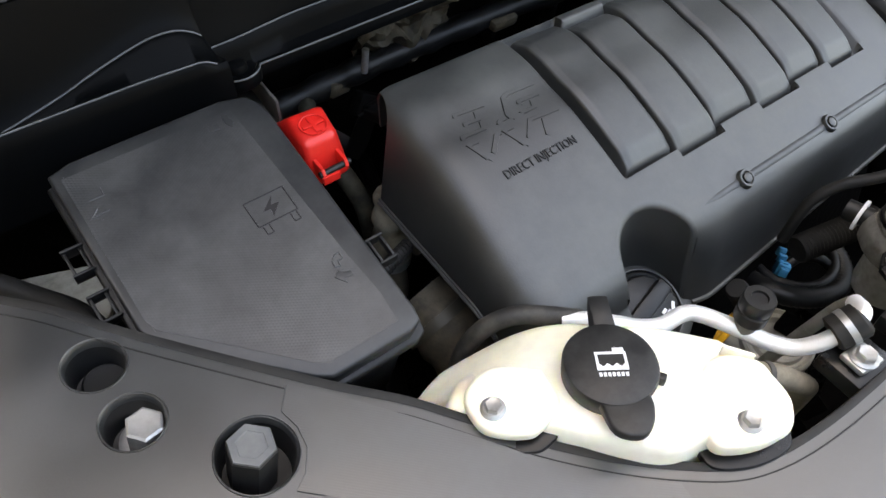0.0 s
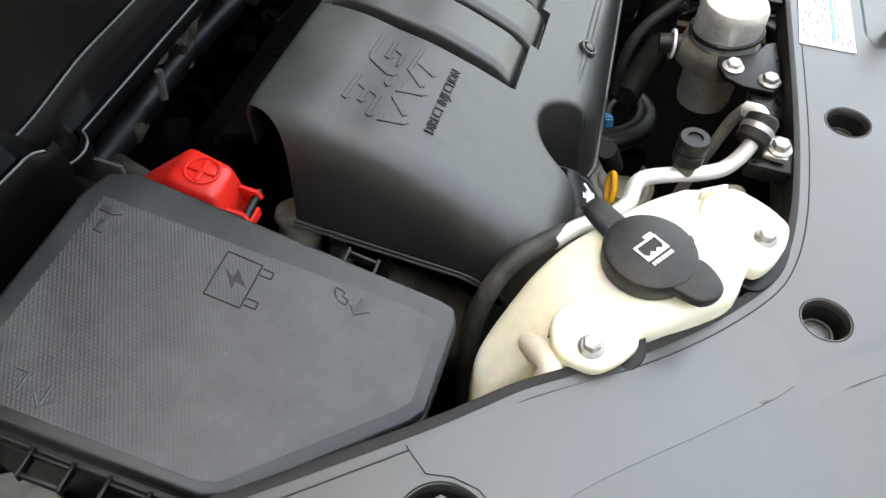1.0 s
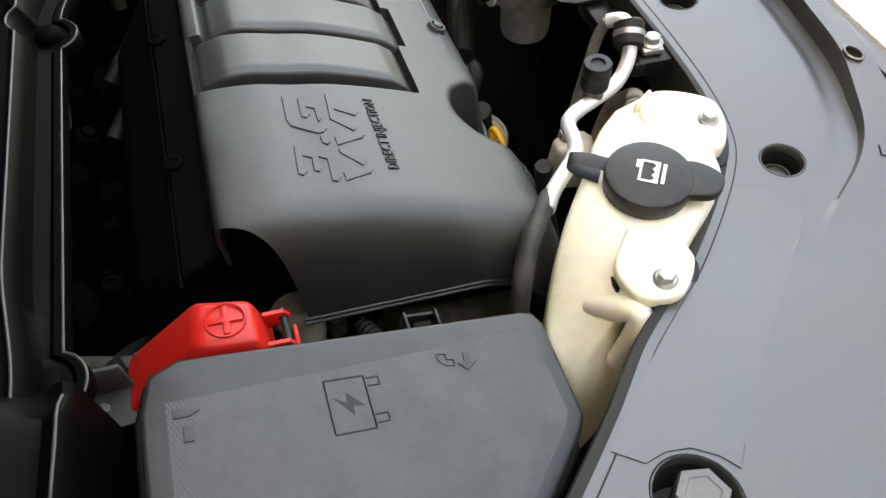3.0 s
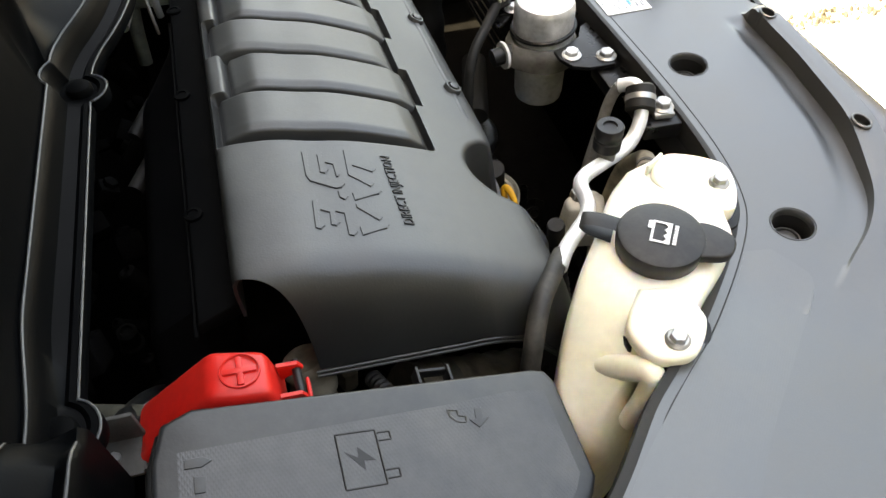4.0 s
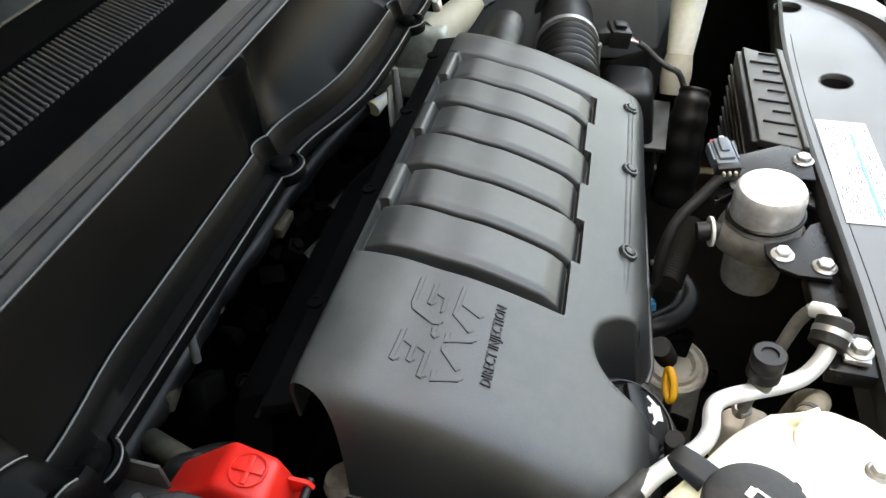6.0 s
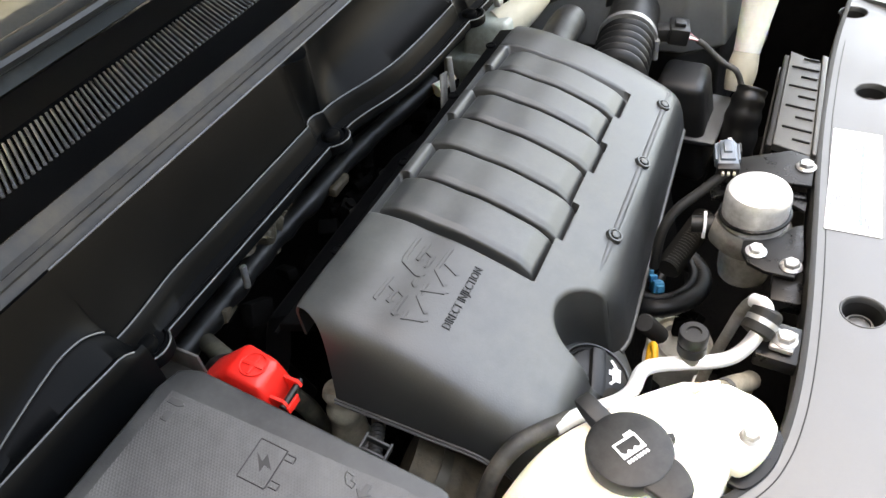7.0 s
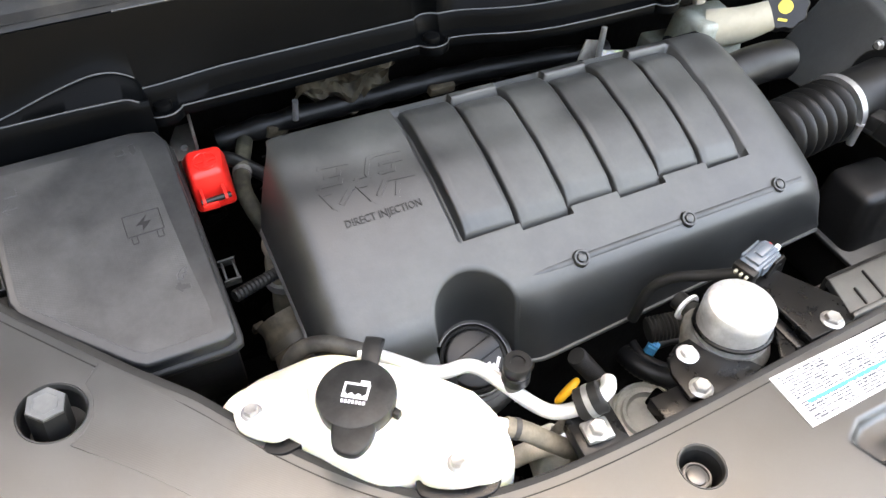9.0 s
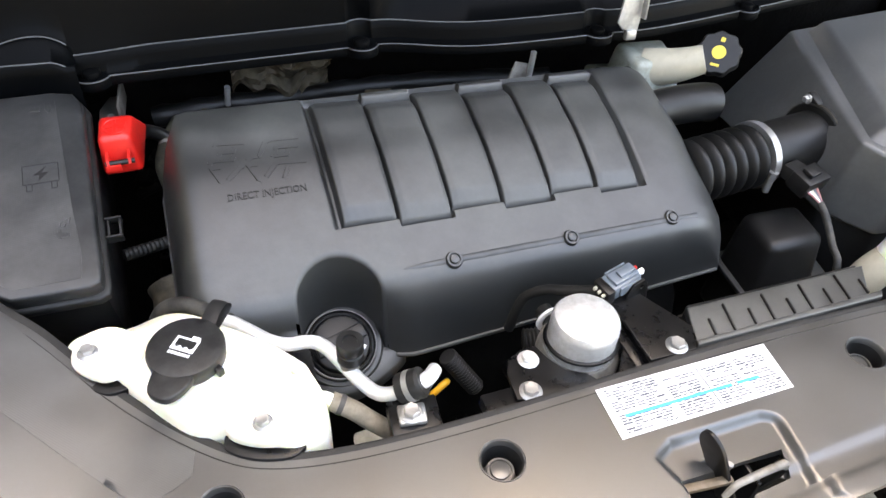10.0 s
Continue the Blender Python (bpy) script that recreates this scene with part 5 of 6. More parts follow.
# ---------------------------------------------------------------- label
LABEL = [(0.684, 0.080), (0.868, 0.079), (0.863, 0.0285), (0.682, 0.028)]
label = thing("information_label", "white printed paper label with a blue line on the panel", "label")
part("sheet", plate(LABEL, ZS + 0.0002, ZS + 0.0012, (), 0.0), PAPER, label)
rng = random.Random(4)
print_bm, blue_bm = bmesh.new(), bmesh.new()
for row in range(17):
    y = 0.0762 - 0.00275 * row
    for x0, x1 in ((0.690, 0.742), (0.748, 0.782), (0.790, 0.822), (0.826, 0.858)):
        if row < 2 and x0 > 0.74 or rng.random() < 0.04:
            continue
        x = x0
        while x < x1 - 0.003:
            w = min(rng.uniform(0.003, 0.011), x1 - x)
            if rng.random() < 0.86:
                box((w, 0.0013 if rng.random() < 0.8 else 0.0019, 0.0002), (x + w / 2, y, ZS + 0.00135), into=print_bm)
            x += w + rng.uniform(0.0008, 0.002)
box((0.112, 0.0030, 0.0002), (0.752, 0.0475, ZS + 0.0019), into=blue_bm)
box((0.024, 0.0030, 0.0002), (0.826, 0.0475, ZS + 0.0019), into=blue_bm)
box((0.0012, 0.046, 0.0002), (0.786, 0.053, ZS + 0.0015), into=print_bm)
part("print", print_bm, INK, label, "rows of small dark printing")
part("line", blue_bm, INKBLUE, label, "blue printed line")

# ---------------------------------------------------------------- air intake
GRUB_BAND = worn("dull_band", (0.06, 0.052, 0.038), (0.02, 0.018, 0.015), 0.5, 0.3, grain=200, bump=0.2, stain=40)
AX, BX = Vector((0.972, 0.362, 1.042)), Vector((1.215, 0.382, 1.046))
D = BX - AX
duct = thing("intake_duct", "black corrugated rubber air intake duct with a steel clamp", "intake duct")
part("bellows", tube([AX + D * (0.46 * k / 96) for k in range(97)], 0.0405, 40, 1, ring=lambda i: 1 + 0.11 * (abs(math.sin(i * math.pi / 16)) * 2 - 1.2)), SOOT, duct)
part("clamp_band", tube([AX + D * 0.460, AX + D * 0.462, AX + D * 0.500, AX + D * 0.502], 0.0462, 40, 1), STEEL, duct, "bright steel clamp band")
CS = AX + D * 0.478 + Vector((0, -0.044, -0.014))
part("clamp_screw", tube([CS + Vector((0, 0, -0.014)), CS + Vector((0, 0, 0.012))], 0.005, 10, 1), STEEL, duct)
part("screw_head", tube([CS + Vector((0, 0, 0.012)), CS + Vector((0.0, 0, 0.018))], 0.0065, 6, 1), STEEL, duct)
part("sensor_tube", tube([AX + D * 0.50, AX + D * 0.52, AX + D * 0.90, AX + D * 1.02], 0.0400, 40, 1), SOOT, duct)
part("mounting_ring", tube([AX + D * 0.895, AX + D * 0.90, AX + D * 0.93, AX + D * 0.935], lambda k: 0.050 if 0.1 < k < 0.9 else 0.0485, 40, 1), BLACK, duct)
part("seam", tube([AX + D * 0.905, AX + D * 0.915], 0.0508, 40, 1), GRUB_BAND, duct, "dull brown sealing band")
part("mounting_ear", box((0.012, 0.024, 0.02), AX + D * 0.92 + Vector((0, 0.024, 0.045)), (20, 0, 0), 0.003), BLACK, duct)
bolt("bolt", AX + D * 0.915 + Vector((-0.006, 0.027, 0.049)), 0.005, (0, -90, 0), STEEL, "small steel screw on the sensor tube")
meter = thing("airflow_sensor_plug", "black plug of the airflow sensor with coloured wires", "connector")
part("housing", box((0.044, 0.030, 0.026), (1.120, 0.300, 1.048), (10, 0, 12), 0.003), BLACK, meter)
part("latch", box((0.020, 0.016, 0.006), (1.118, 0.298, 1.064), (10, 0, 12), 0.0015), BLACK, meter)
part("collar", box((0.026, 0.020, 0.020), (1.115, 0.321, 1.048), (0, 0, 12), 0.002), BLACK, meter)
PINK = worn("faded_red_wire", (0.42, 0.16, 0.15), (0.16, 0.10, 0.09), 0.5, grain=300, bump=0.1, stain=80)
for k in range(5):
    part("wire", tube([(1.104 + 0.005 * k, 0.287, 1.046), (1.112 + 0.003 * k, 0.279, 1.041), (1.1205 + 0.0006 * k, 0.268, 1.034)], 0.0014, 6, 5), (PINK, PRINT, NECK, INK, PINK)[k], meter)
part("cable", tube([(1.1205, 0.270, 1.035), (1.123, 0.258, 1.026), (1.1255, 0.243, 1.010), (1.122, 0.225, 0.998), (1.118, 0.206, 0.988), (1.112, 0.190, 0.95)], 0.0044, 10, 6, ring=lambda i: 1 + 0.10 * (i % 2)), WEATHERED, meter, "grey taped cable")


airbox = thing("air_filter_box", "large black plastic air filter housing with sloping sides", "air filter box")
LOWER = [(1.165, 0.300), (1.205, 0.235), (1.62, 0.17), (1.64, 0.58), (1.175, 0.565)]
RIDGE = [(1.182, 0.300, 1.098), (1.210, 0.250, 1.090), (1.61, 0.19, 1.090), (1.63, 0.57, 1.120), (1.275, 0.560, 1.112)]
part("lid", frustum(LOWER, RIDGE, 0.985, 1.10, 0.006), AIRBOX, airbox)
bm = frustum([p[:2] for p in RIDGE], [(1.226, 0.305, 1.118), (1.250, 0.268, 1.112), (1.60, 0.21, 1.112), (1.62, 0.55, 1.140), (1.318, 0.545, 1.130)], 1.085, 1.12, 0.006)
part("lid_top", bm, AIRBOX, airbox)
part("base", frustum([(1.21, 0.30), (1.26, 0.24), (1.60, 0.18), (1.62, 0.57), (1.24, 0.55)], [(1.175, 0.305), (1.215, 0.245), (1.615, 0.175), (1.63, 0.575), (1.19, 0.56)], 0.80, 0.98, 0.006), BLACK, airbox)
resonator = thing("intake_resonator", "black plastic resonator box below the air duct", "intake box")
part("body", frustum([(1.030, 0.228), (1.150, 0.220), (1.168, 0.318), (1.040, 0.326)], [(1.048, 0.246), (1.134, 0.246), (1.142, 0.316), (1.054, 0.320)], 0.83, 0.995, 0.014), SOOT, resonator)
part("flange", frustum([(1.030, 0.218), (1.170, 0.208), (1.19, 0.322), (1.040, 0.33)], [(1.030, 0.218), (1.170, 0.208), (1.19, 0.322), (1.040, 0.33)], 0.905, 0.913, 0.002), COVER, resonator)
battery_hump = thing("dark_hose_cover", "matt black rubber boot beside the resonator box", "hose")
part("boot", tube([(1.06, 0.195, 0.80), (1.075, 0.190, 0.88), (1.095, 0.185, 0.94), (1.115, 0.18, 0.965)], lambda s: 0.034 - 0.012 * s + 0.0012 * math.sin(34 * s), 16, 12), SOOT, battery_hump)

washer = thing("washer_filler", "cream plastic washer filler neck with a grey lid", "washer filler")
W0, W1 = Vector((1.180, 0.206, 0.92)), Vector((1.248, 0.195, 1.062))
part("lower_neck", tube([W0.lerp(W1, k / 10) for k in range(0, 5)], lambda s: 0.020 + 0.004 * math.sin(math.pi * s), 24, 2), NECK, washer)
part("neck", tube([W0.lerp(W1, k / 10) for k in range(4, 11)], lambda s: 0.0205 + 0.0075 * s, 24, 2), TANK, washer)
part("collar", tube([W0.lerp(W1, 0.96), W0.lerp(W1, 1.02)], 0.034, 28, 1), BLACK, washer)
part("lid", tube([W0.lerp(W1, 1.02), W0.lerp(W1, 1.05)], 0.033, 28, 1), GREY, washer)

elbow = thing("black_elbow_hose", "smooth black elbow hose behind the engine cover", "hose")
part("hose", tube([(0.955, 0.452, 1.080), (1.00, 0.455, 1.083), (1.045, 0.456, 1.082), (1.068, 0.456, 1.078)], 0.0265, 24, 7), SOOT, elbow)
brake = thing("brake_fluid_reservoir", "cream plastic brake fluid reservoir with a black cap", "brake reservoir")
part("neck", tube([(1.020, 0.552, 1.085), (1.048, 0.525, 1.100), (1.078, 0.505, 1.117)], lambda s: 0.029 - 0.009 * s, 20, 5), NECK, brake)
part("tank", frustum([(0.978, 0.522), (1.062, 0.515), (1.075, 0.598), (0.984, 0.606)], [(0.986, 0.530), (1.052, 0.524), (1.064, 0.590), (0.990, 0.597)], 1.05, 1.108, 0.008), MILK, brake, "grimy translucent reservoir")
part("tank_flange", frustum([(0.958, 0.530), (1.070, 0.510), (1.085, 0.615), (0.966, 0.634)], [(0.960, 0.532), (1.068, 0.512), (1.083, 0.613), (0.968, 0.632)], 1.020, 1.056, 0.005), MILK, brake)
part("tank_stub", tube([(0.975, 0.600, 1.02), (0.972, 0.605, 0.99), (0.970, 0.61, 0.94)], 0.009, 14, 3), MILK, brake)
BC = look((1.093, 0.499, 1.127), (0.70, 0.10, 1.62)) @ pose(0, 0, 0, 180, 0, 0)
part("cap", lathe([(0, -0.016), (0.028, -0.016), (0.030, -0.012), (0.030, 0.002), (0.028, 0.0045), (0, 0.005)], segments=48, wave=lambda a, z: 1 + 0.05 * math.cos(9 * a)), BLACK, brake).matrix_world = BC
bm = lathe([(0, 0.0052), (0.0095, 0.0052), (0.0095, 0.0060), (0, 0.0060)], segments=24)
box((0.012, 0.0035, 0.0008), (0, 0.018, 0.0055), into=bm)
box((0.006, 0.006, 0.0008), (0, -0.018, 0.0055), into=bm)
part("mark", bm, INKYEL, brake, "yellow printed warning marks").matrix_world = BC
GALV = worn("galvanised_steel", (0.34, 0.35, 0.34), (0.62, 0.63, 0.62), 0.42, 0.6, grain=200, bump=0.1, stain=55, amount=0.8, rough_to=0.6)
strap = thing("steel_strap", "thin bright steel strap standing at the cowl", "bracket")
part("blade", plate([(-0.0125, 0.012), (0.0105, 0.008), (0.016, 0.050), (0.018, 0.13), (-0.012, 0.13), (-0.016, 0.052), (-0.021, 0.022)], -0.0015, 0.0015, (), 0.0006, pose(0.958, 0.527, 1.153, 82, 0, 0)), GALV, strap)
part("flange", box((0.003, 0.010, 0.085), (0.972, 0.529, 1.222), (-8, 2, 0), 0.0008), STEEL, strap, "bright folded edge")
part("foot", box((0.016, 0.010, 0.014), (0.9585, 0.527, 1.157), (-8, 0, 0), 0.003), STEEL, strap)
stud = thing("threaded_stud", "pale steel stud and tab behind the engine cover", "stud")
part("stud", tube([(0.828, 0.55, 1.08), (0.832, 0.552, 1.135)], 0.004, 10, 1), STEEL, stud)
part("tab", box((0.030, 0.003, 0.045), (0.815, 0.557, 1.095), (0, 20, 10), 0.001), CAST, stud)

# slotted deflector behind the panel
strip = thing("slotted_air_deflector", "black slotted plastic deflector behind the radiator panel", "air deflector")
part("panel", plate([(0.822, 0.142), (0.806, 0.098), (1.018, 0.095), (1.048, 0.139)], 1.058, 1.068, (), 0.002), COVER, strip)
part("front_lip", plate([(0.805, 0.100), (0.803, 0.0945), (1.03, 0.0925), (1.036, 0.100)], 1.060, 1.0725, (), 0.002), COVER, strip)
for k in range(9):
    x = 0.832 + 0.024 * k
    part("slot_rib", box((0.0022, 0.034 if k % 2 else 0.020, 0.004), (x, 0.118 - (0 if k % 2 else 0.006), 1.0685), (0, 0, -14), 0.0006), BLACK, strip)
part("side_wall", frustum([(0.826, 0.140), (1.046, 0.137), (1.048, 0.146), (0.828, 0.149)], [(0.826, 0.140), (1.046, 0.137), (1.048, 0.146), (0.828, 0.149)], 0.93, 1.062, 0.002), BLACK, strip)
for k in range(7):
    part("side_rib", box((0.22, 0.003, 0.004), (0.937, 0.150, 0.945 + 0.016 * k), (0, 0, -0.7), 0.001), RUBBER, strip)

# ---------------------------------------------------------------- refrigerant pipe and hoses
pipe = thing("refrigerant_pipe", "bare aluminium refrigerant pipe with a black rubber hose end", "pipe")
part("pipe", tube([(0.374, 0.2665, 1.065), (0.390, 0.254, 1.065), (0.405, 0.238, 1.0645), (0.4185, 0.2235, 1.064), (0.434, 0.2155, 1.063), (0.4545, 0.2125, 1.063), (0.466, 0.203, 1.062), (0.4775, 0.180, 1.0605), (0.488, 0.160, 1.057), (0.498, 0.143, 1.058), (0.507, 0.132, 1.067), (0.517, 0.1255, 1.077), (0.527, 0.122, 1.084), (0.540, 0.124, 1.088), (0.549, 0.134, 1.083)], 0.0066, 18, 7), PIPE, pipe)
part("return_pipe", tube([(0.549, 0.134, 1.083), (0.550, 0.141, 1.066), (0.546, 0.149, 1.035), (0.540, 0.160, 0.99), (0.532, 0.170, 0.94)], 0.0054, 14, 7), CAST, pipe)
part("hose", tube([(0.388, 0.258, 1.0628), (0.367, 0.276, 1.066), (0.346, 0.293, 1.064), (0.326, 0.305, 1.048), (0.313, 0.312, 1.015), (0.306, 0.313, 0.96), (0.302, 0.310, 0.88)], lambda s: 0.0078, 18, 7), WEATHERED, pipe, "dusty grey-black rubber hose")
part("valve_stem", lathe([(0.009, 1.058), (0.009, 1.078), (0, 1.078)], (0.4825, 0.1765, 0), segments=20), CAST, pipe)
part("valve_cap", lathe([(0.0125, 1.073), (0.0125, 1.083), (0.0115, 1.0842), (0.0125, 1.0855), (0.0125, 1.096), (0.0115, 1.0975), (0.0065, 1.0975), (0.006, 1.0955), (0, 1.0955)], (0.4838, 0.1762, 0), segments=32), BLACK, pipe, "black plastic service valve cap")
part("clamp_rubber", tube([(0.5155, 0.1282, 1.0760), (0.5165, 0.1277, 1.0766), (0.5325, 0.1212, 1.0882), (0.5335, 0.1210, 1.0888)], lambda s: 0.0138 - 0.002 * (abs(2 * s - 1) > 0.96), 22, 1), RUBBER, pipe)
part("clamp_band", tube([(0.5225, 0.1252, 1.081), (0.5265, 0.1236, 1.0838)], 0.0143, 22, 1), STEEL, pipe, "bright steel band round the rubber clamp")
part("clamp_foot", box((0.024, 0.020, 0.006), (0.519, 0.104, 1.070), (0, 0, -8), 0.002), STEEL, pipe)
part("clamp_bracket", box((0.044, 0.036, 0.016), (0.522, 0.106, 1.058), (0, 0, -6), 0.002), BRACKET, pipe)
bolt("bolt", (0.518, 0.103, 1.073), 0.0075, (0, 0, 20), STEEL, "bright flange bolt of the pipe clamp", 0.008)
# hose from the tank's side spout
link_hose = thing("radiator_hose", "dusty grey-brown rubber hose at the tank spout", "hose")
part("hose", tube([(0.458, 0.147, 1.057), (0.474, 0.138, 1.050), (0.490, 0.128, 1.038), (0.508, 0.122, 1.020), (0.530, 0.124, 0.985), (0.54, 0.13, 0.90), (0.54, 0.13, 0.80)], 0.0088, 16, 6), TAN, link_hose)
part("clip", tube([(0.464, 0.1437, 1.0545), (0.468, 0.1415, 1.053)], 0.0096, 16, 1), DULL, link_hose)
conduit = thing("corrugated_conduit", "black corrugated cable conduit beside the pipe", "cable")
part("conduit", tube([(0.446 + 0.004 * math.sin(k * 0.15), 0.236 - 0.0006 * k, 1.03 - 0.004 * k) for k in range(40)], 0.0075, 12, 1, ring=lambda i: 1 + 0.14 * (i % 2)), RUBBER, conduit)

# ---------------------------------------------------------------- inside the bay
engine = thing("engine_block", "grimy cast metal engine block below the cover", "engine")
part("block", frustum([(0.40, 0.20), (0.97, 0.20), (0.97, 0.56), (0.40, 0.56)], [(0.42, 0.27), (0.95, 0.27), (0.95, 0.52), (0.40, 0.52)], 0.55, 0.93, 0.02), GRIME_DARK, engine)
part("valve_cover", frustum([(0.40, 0.31), (0.97, 0.31), (0.97, 0.53), (0.40, 0.53)], [(0.41, 0.315), (0.96, 0.315), (0.96, 0.52), (0.41, 0.52)], 0.90, 1.035, 0.012), GRIME_DARK, engine)

PALE = worn("pale_casting", (0.58, 0.55, 0.48), (0.34, 0.31, 0.25), 0.62, 0.25, grain=120, bump=0.5, stain=35, amount=0.7, rough_to=0.8, depth=0.001)
compressor = thing("compressor", "pale cast aluminium compressor housing low in the bay", "compressor")
HOUSING = [(0.680, 0.276), (0.715, 0.296), (0.745, 0.280), (0.764, 0.240), (0.762, 0.195), (0.740, 0.165), (0.695, 0.165), (0.672, 0.215)]
part("body", frustum([(0.718 + 1.06 * (x - 0.718), 0.228 + 1.06 * (y - 0.228)) for x, y in HOUSING], HOUSING, 0.64, 0.800, 0.012), PALE, compressor)
part("bearing_boss", lathe([(0.044, 0.0), (0.043, 0.008), (0.040, 0.010), (0.037, 0.006), (0.033, 0.006), (0.031, 0.012), (0.027, 0.013), (0.024, 0.005), (0, 0.004)], (0.715, 0.203, 0.799), (6, -6, 0), 40), PALE, compressor)
part("bolt_hole", lathe([(0.010, 0.0), (0.010, 0.003), (0.0065, 0.003), (0.006, -0.002), (0, -0.002)], (0.722, 0.272, 0.7985), (0, 0, 0), 20), DULL, compressor)
fitting = thing("pipe_fitting", "dusty cast pipe fitting beside the coolant tank", "pipe fitting")
part("block", frustum([(0.515, 0.188), (0.545, 0.186), (0.556, 0.160), (0.546, 0.134), (0.505, 0.145)], [(0.520, 0.182), (0.540, 0.181), (0.549, 0.160), (0.541, 0.140), (0.511, 0.149)], 0.90, 0.955, 0.006), PALE, fitting)
part("stub", tube([(0.486, 0.166, 0.945), (0.505, 0.160, 0.957), (0.524, 0.154, 0.960)], 0.010, 14, 4), PALE, fitting)
part("nut", lathe([(0.009, 0), (0.009, 0.008), (0.005, 0.009), (0.005, 0.014), (0, 0.014)], (0.538, 0.166, 0.954), (10, 0, 0), 6), STEEL, fitting)
ring_hose = thing("coiled_hose", "black rubber hose bent in a ring low in the bay", "hose")
RC = Vector((0.766, 0.250, 0.872))
part("hose", tube([RC + Vector((0.061 * math.cos(a), 0.060 * math.sin(a), 0.004 * math.sin(2 * a))) for a in spread(0.3, 6.0, 110)], 0.0120, 14, 1, ring=lambda i: 1 + 0.09 * (i % 2)), SOOT, ring_hose)
part("inner_hose", tube([RC + Vector((0.049 * math.cos(a), 0.048 * math.sin(a), 0.008)) for a in spread(0.3, 6.0, 30)], 0.006, 12, 1), SOOT, ring_hose)
loom = thing("corrugated_hose", "black corrugated hose with dusty ridges", "hose")
part("hose", tube([Vector((0.695, 0.228, 0.958)).lerp(Vector((0.790, 0.200, 0.968)), k / 44) for k in range(45)], 0.0135, 16, 1, ring=lambda i: 1 + 0.16 * (i % 2)), RUBBER, loom)
blue = thing("blue_connector", "bright blue plastic cable connector low in the bay", "connector")
part("housing", box((0.020, 0.014, 0.018), (0.733, 0.243, 0.886), (10, 20, 30), 0.002), BLUE, blue)
for k in range(4):
    part("tooth", box((0.006, 0.010, 0.010), (0.724 + 0.0065 * k, 0.237 + 0.006 * k, 0.891 + 0.002 * k), (10, 20, 40), 0.001), BLUE, blue)
part("cable", tube([(0.740, 0.242, 0.888), (0.760, 0.238, 0.890), (0.785, 0.222, 0.882), (0.795, 0.19, 0.86)], 0.006, 10, 6), SOOT, blue)
dip = thing("oil_dipstick", "yellow plastic dipstick handle", "dipstick")
part("handle", tube([(0.591 + 0.0085 * math.cos(a) * 0.81 + 0.010 * math.sin(a), 0.222 + 0.0065 * math.cos(a) * 0.59, 0.915 + 0.011 * math.sin(a)) for a in spread(0, 2 * math.pi, 24)], 0.0040, 10, 1, cap=False), YELLOW, dip)
part("stem", tube([(0.583, 0.222, 0.905), (0.582, 0.223, 0.80)], 0.005, 10, 1), BLACK, dip)
coil = thing("coil_spring_hose", "small black corrugated tube beside the dipstick", "hose")
part("tube", tube([Vector((0.606, 0.236, 0.955)).lerp(Vector((0.640, 0.222, 0.90)), k / 30) for k in range(31)], 0.010, 12, 1, ring=lambda i: 1 + 0.15 * (i % 2)), RUBBER, coil)

# between fuse box and engine cover
GRUB = worn("grubby_casting", (0.080, 0.064, 0.042), (0.020, 0.017, 0.012), 0.7, 0.2, grain=160, bump=0.6, stain=70, amount=0.9, depth=0.0015)
pipe_l = thing("coolant_outlet_pipe", "brown dusty metal coolant outlet with a hose", "pipe")
part("lug", box((0.024, 0.014, 0.020), (0.372, 0.447, 1.000), (10, 5, 20), 0.004), GRUB, pipe_l)
part("lug_bolt", lathe([(0.006, 0), (0.006, 0.006), (0, 0.007)], (0.380, 0.440, 1.010), (30, 0, 0), 6), RUST, pipe_l)
part("outlet", tube([(0.352, 0.475, 0.90), (0.354, 0.473, 0.99), (0.356, 0.471, 1.030), (0.362, 0.474, 1.052)], lambda s: 0.017 + 0.0014 * math.sin(23 * s), 18, 10), TAN, pipe_l)
part("clip", tube([(0.353, 0.473, 0.965), (0.3535, 0.472, 0.976)], 0.021, 18, 1), STEEL, pipe_l)
lower = thing("lower_coolant_hose", "dusty ribbed brown hose below the engine cover", "hose")
part("hose", tube([Vector((0.338, 0.405, 0.985)).lerp(Vector((0.355, 0.300, 0.930)), k / 40) for k in range(41)], 0.034, 22, 1, ring=lambda i: 1 + 0.035 * math.cos(i * 0.8)), GRUB, lower)
part("band", tube([(0.3415, 0.383, 0.973), (0.343, 0.374, 0.968)], 0.037, 22, 1), GRUB_BAND, lower)
tagged(part("yellow_clip", box((0.014, 0.008, 0.014), (0.309, 0.452, 0.925), (20, 10, 20), 0.002), GRUB), "small brown connector tab beside the fuse box", "clip")
lead = thing("corrugated_lead", "black corrugated cable from the fuse box", "cable")
part("lead", tube([Vector((0.292, 0.405, 1.040)).lerp(Vector((0.345, 0.428, 1.030)), k / 24) for k in range(25)], 0.0062, 12, 1, ring=lambda i: 1 + 0.15 * (i % 2)), RUBBER, lead)
battery_lead = thing("battery_cable", "thick grey-black battery cable behind the terminal cover", "cable")
part("cable", tube([(0.318, 0.565, 1.085), (0.330, 0.592, 1.070), (0.352, 0.600, 1.05), (0.39, 0.585, 1.01), (0.40, 0.56, 0.95)], 0.0088, 14, 6), SOOT, battery_lead)
HEATER = worn("greyed_rubber", (0.034, 0.032, 0.024), (0.11, 0.100, 0.070), 0.65, spec=0.2, grain=300, bump=0.3, stain=40, amount=0.8)
heater = thing("heater_hose", "grey-brown rubber heater hose near the arch of the cover", "hose")
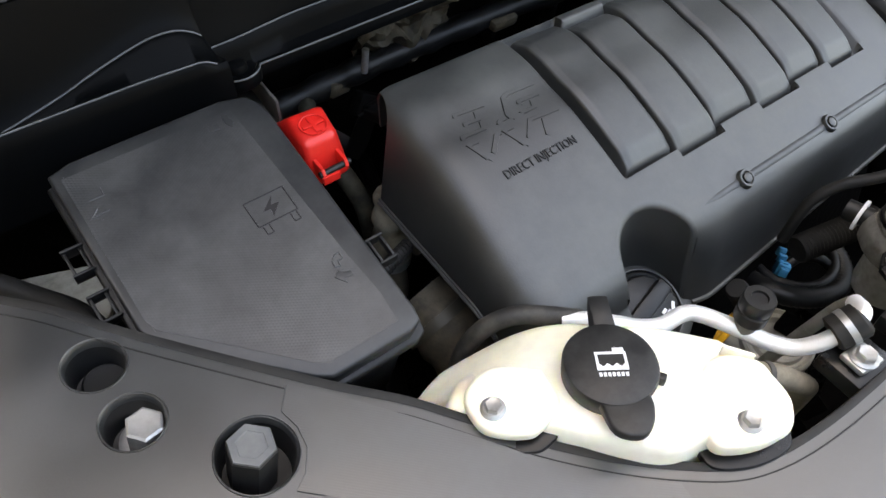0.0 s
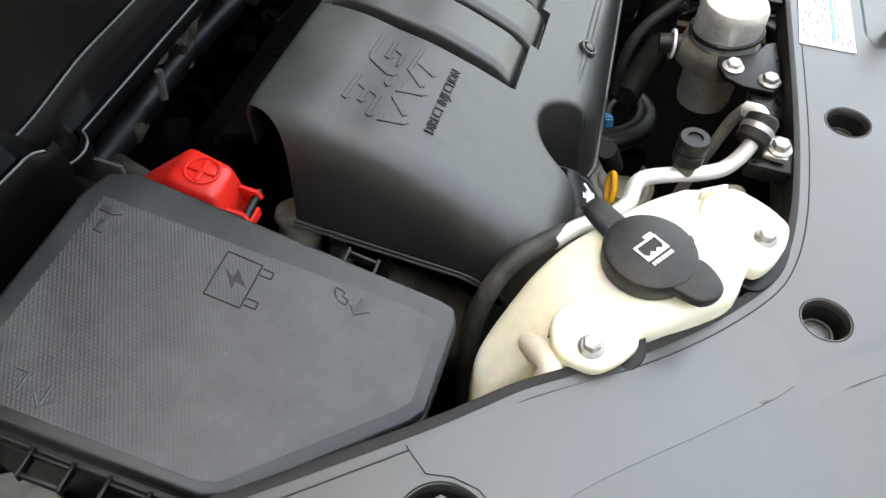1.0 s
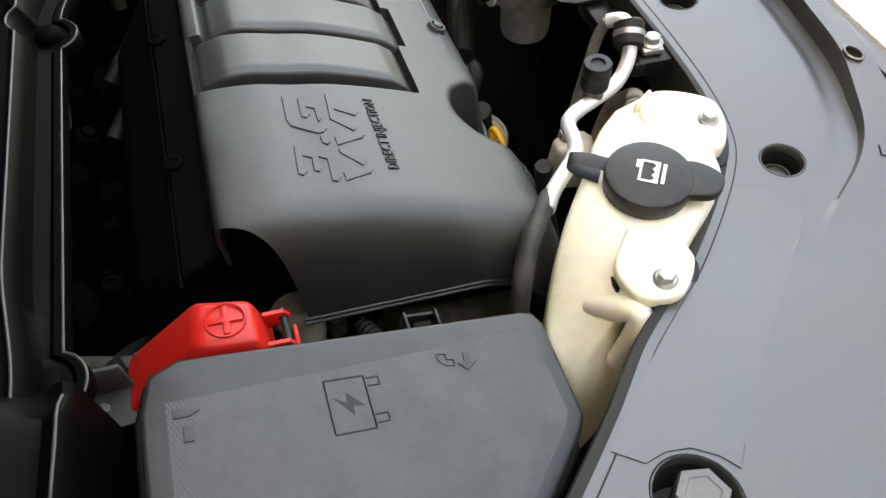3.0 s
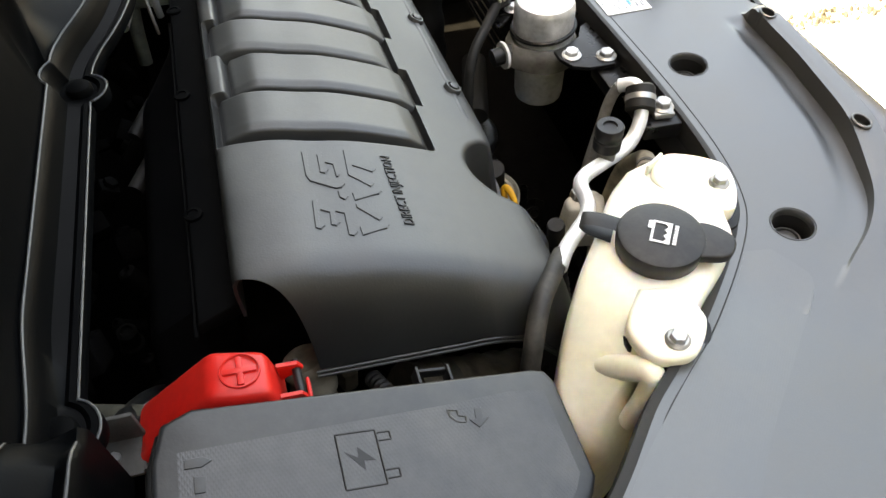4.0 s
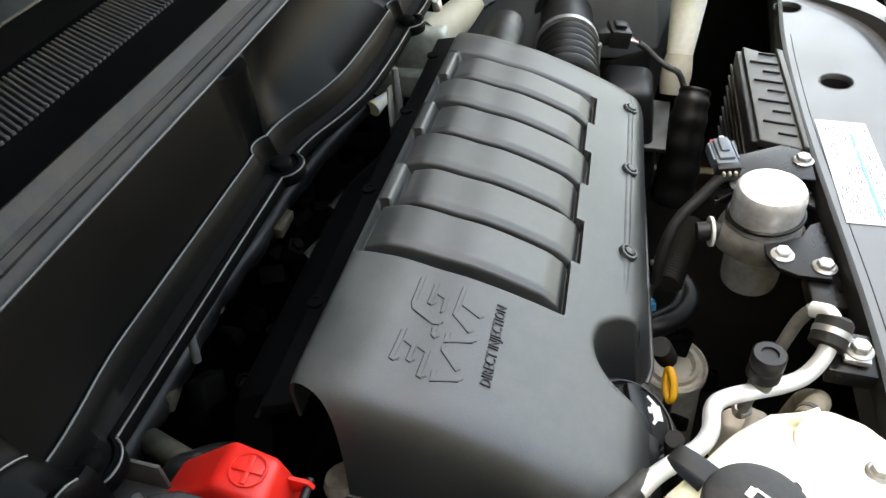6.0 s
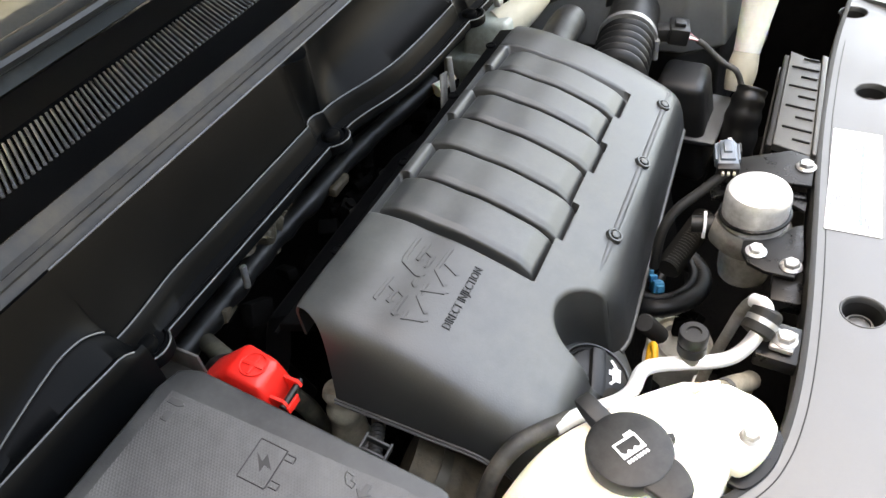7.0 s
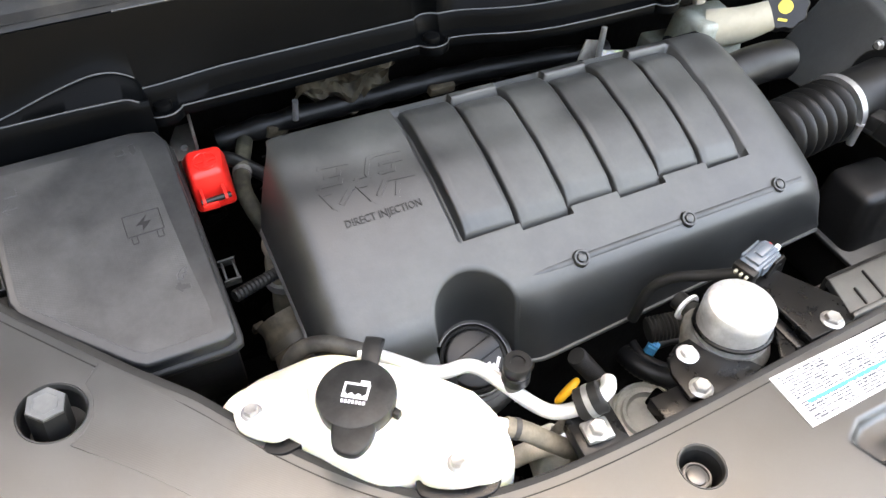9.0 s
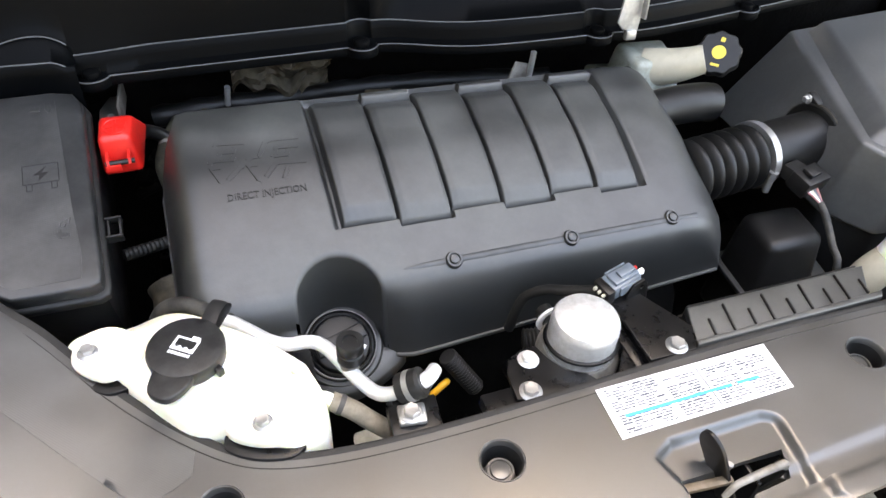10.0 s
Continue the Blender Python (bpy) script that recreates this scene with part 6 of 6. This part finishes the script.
part("hose", tube([(0.370, 0.645, 1.045), (0.353, 0.595, 1.046), (0.344, 0.556, 1.046), (0.346, 0.530, 1.036), (0.355, 0.518, 1.00), (0.362, 0.515, 0.93)], 0.0100, 16, 6), HEATER, heater)
part("band", tube([(0.3515, 0.588, 1.046), (0.3495, 0.580, 1.046)], 0.0114, 16, 1), CAST, heater, "tarnished metal hose band")
l_bracket = thing("angle_bracket", "bare grey steel angle bracket behind the fuse box", "bracket")
part("plate", plate([(0.283, 0.575), (0.309, 0.573), (0.314, 0.640), (0.296, 0.640), (0.284, 0.612)], 1.092, 1.095, (), 0.0008), DULL, l_bracket)
part("upright", box((0.003, 0.068, 0.030), (0.3115, 0.607, 1.106), (0, 0, -4), 0.001), DULL, l_bracket)
part("foot", box((0.022, 0.003, 0.050), (0.296, 0.575, 1.070), (0, 0, 4), 0.001), DULL, l_bracket)
part("bolt_head", lathe([(0.004, 0), (0.004, 0.003), (0, 0.003)], (0.297, 0.592, 1.095), (0, 0, 0), 6), STEEL, l_bracket)

# dusty inner fender ledge beside the fuse box
DUST = worn("dusty_paint", (0.36, 0.35, 0.30), (0.05, 0.045, 0.035), 0.8, grain=90, bump=0.5, stain=22, amount=0.9, depth=0.001)
ledge = thing("fender_ledge", "dusty pale painted ledge of the inner fender", "body panel")
part("shelf", plate(smooth_line([(-0.13, 0.36), (-0.02, 0.42), (0.05, 0.47), (0.09, 0.50), (0.11, 0.58), (-0.13, 0.62), (-0.13, 0.36)], 3)[:-1], 1.025, 1.032, (), 0.002), DUST, ledge)
part("flange", tube([(-0.02, 0.425, 1.036), (0.04, 0.465, 1.040), (0.085, 0.50, 1.040)], 0.007, 10, 5), DUST, ledge)
bolt("bolt", (0.055, 0.53, 1.032), 0.008, (0, 0, 10), CAST, "dusty bolt on the fender ledge")
side_hose = thing("fender_hose", "dusty black hose beside the fuse box", "hose")
part("hose", tube([(0.02, 0.60, 1.07), (0.06, 0.55, 1.055), (0.085, 0.50, 1.06), (0.095, 0.45, 1.05), (0.10, 0.42, 1.01)], 0.010, 12, 6), RUBBER, side_hose)

# loom, pipes and dirt behind the engine
rear = thing("rear_wiring_loom", "taped wiring loom with tan dusty connectors behind the engine", "cable")
part("loom", tube([(0.34, 0.66, 1.045), (0.42, 0.652, 1.055), (0.52, 0.665, 1.045), (0.60, 0.650, 1.055), (0.72, 0.65, 1.05), (0.90, 0.62, 1.05)], 0.014, 12, 6, ring=lambda i: 1 + 0.12 * math.sin(i * 1.9)), SOOT, rear)
for (x, y, z), size, turn in (((0.412, 0.648, 1.050), (0.034, 0.016, 0.018), (10, 14, 20)), ((0.640, 0.636, 1.050), (0.040, 0.014, 0.014), (12, 4, 4))):
    part("connector", box(size, (x, y, z), turn, 0.004), GRUB, rear, "brown dust-covered plug")
part("sensor_tip", tube([(0.434, 0.626, 1.070), (0.437, 0.624, 1.098)], 0.0038, 10, 1), STEEL, rear)
part("probe", tube([(0.880, 0.605, 1.05), (0.915, 0.590, 1.055)], lambda s: 0.011 - 0.006 * s, 14, 4), TANK, rear, "cream plastic tip")
for k, (x, y) in enumerate(((0.60, 0.575), (0.68, 0.575))):
    part("branch", tube([(x, y + 0.02, 1.04), (x + 0.04, y - 0.005, 1.05), (x + 0.09, y - 0.012, 1.035)], 0.0075, 10, 5), RUBBER, rear)
mat_line = thing("firewall_insulation", "rumpled brown dusty insulation mat on the firewall", "insulation")


def rumple(x, s):
    fold = 0.010 * math.sin(31 * x + 9 * s) + 0.006 * math.sin(83 * x - 23 * s) + 0.004 * math.sin(170 * x + 60 * s)
    low = 1.052 + 0.016 * math.sin(57 * x) + 0.010 * math.sin(140 * x + 1)
    return (x, 0.665 - 0.030 * s + fold * (0.4 + s), low + (1.135 - low) * s)


part("mat", grid(spread(0.445, 0.575, 60), spread(0, 1, 16), rumple), GRUB, mat_line)
fittings = thing("engine_fittings", "grimy small castings, brackets and fittings deep in the bay", "engine parts")
rng = random.Random(11)


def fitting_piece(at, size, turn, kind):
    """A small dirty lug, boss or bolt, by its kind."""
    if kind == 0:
        part("lug", box(size, at, turn, 0.003), GRIME_DARK, fittings)
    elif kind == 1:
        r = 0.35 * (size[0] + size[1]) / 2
        part("boss", lathe([(r * 1.25, -0.006), (r * 1.25, 0.0), (r, 0.002), (r * 0.95, size[2]), (r * 0.6, size[2] + 0.002), (r * 0.5, size[2] - 0.002), (0, size[2] - 0.002)], at, turn, 16), GRIME_DARK, fittings)
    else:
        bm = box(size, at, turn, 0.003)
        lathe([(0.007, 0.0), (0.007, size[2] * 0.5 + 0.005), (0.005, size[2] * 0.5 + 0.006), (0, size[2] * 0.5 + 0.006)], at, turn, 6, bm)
        part("bracket_lug", bm, GRIME_DARK, fittings)


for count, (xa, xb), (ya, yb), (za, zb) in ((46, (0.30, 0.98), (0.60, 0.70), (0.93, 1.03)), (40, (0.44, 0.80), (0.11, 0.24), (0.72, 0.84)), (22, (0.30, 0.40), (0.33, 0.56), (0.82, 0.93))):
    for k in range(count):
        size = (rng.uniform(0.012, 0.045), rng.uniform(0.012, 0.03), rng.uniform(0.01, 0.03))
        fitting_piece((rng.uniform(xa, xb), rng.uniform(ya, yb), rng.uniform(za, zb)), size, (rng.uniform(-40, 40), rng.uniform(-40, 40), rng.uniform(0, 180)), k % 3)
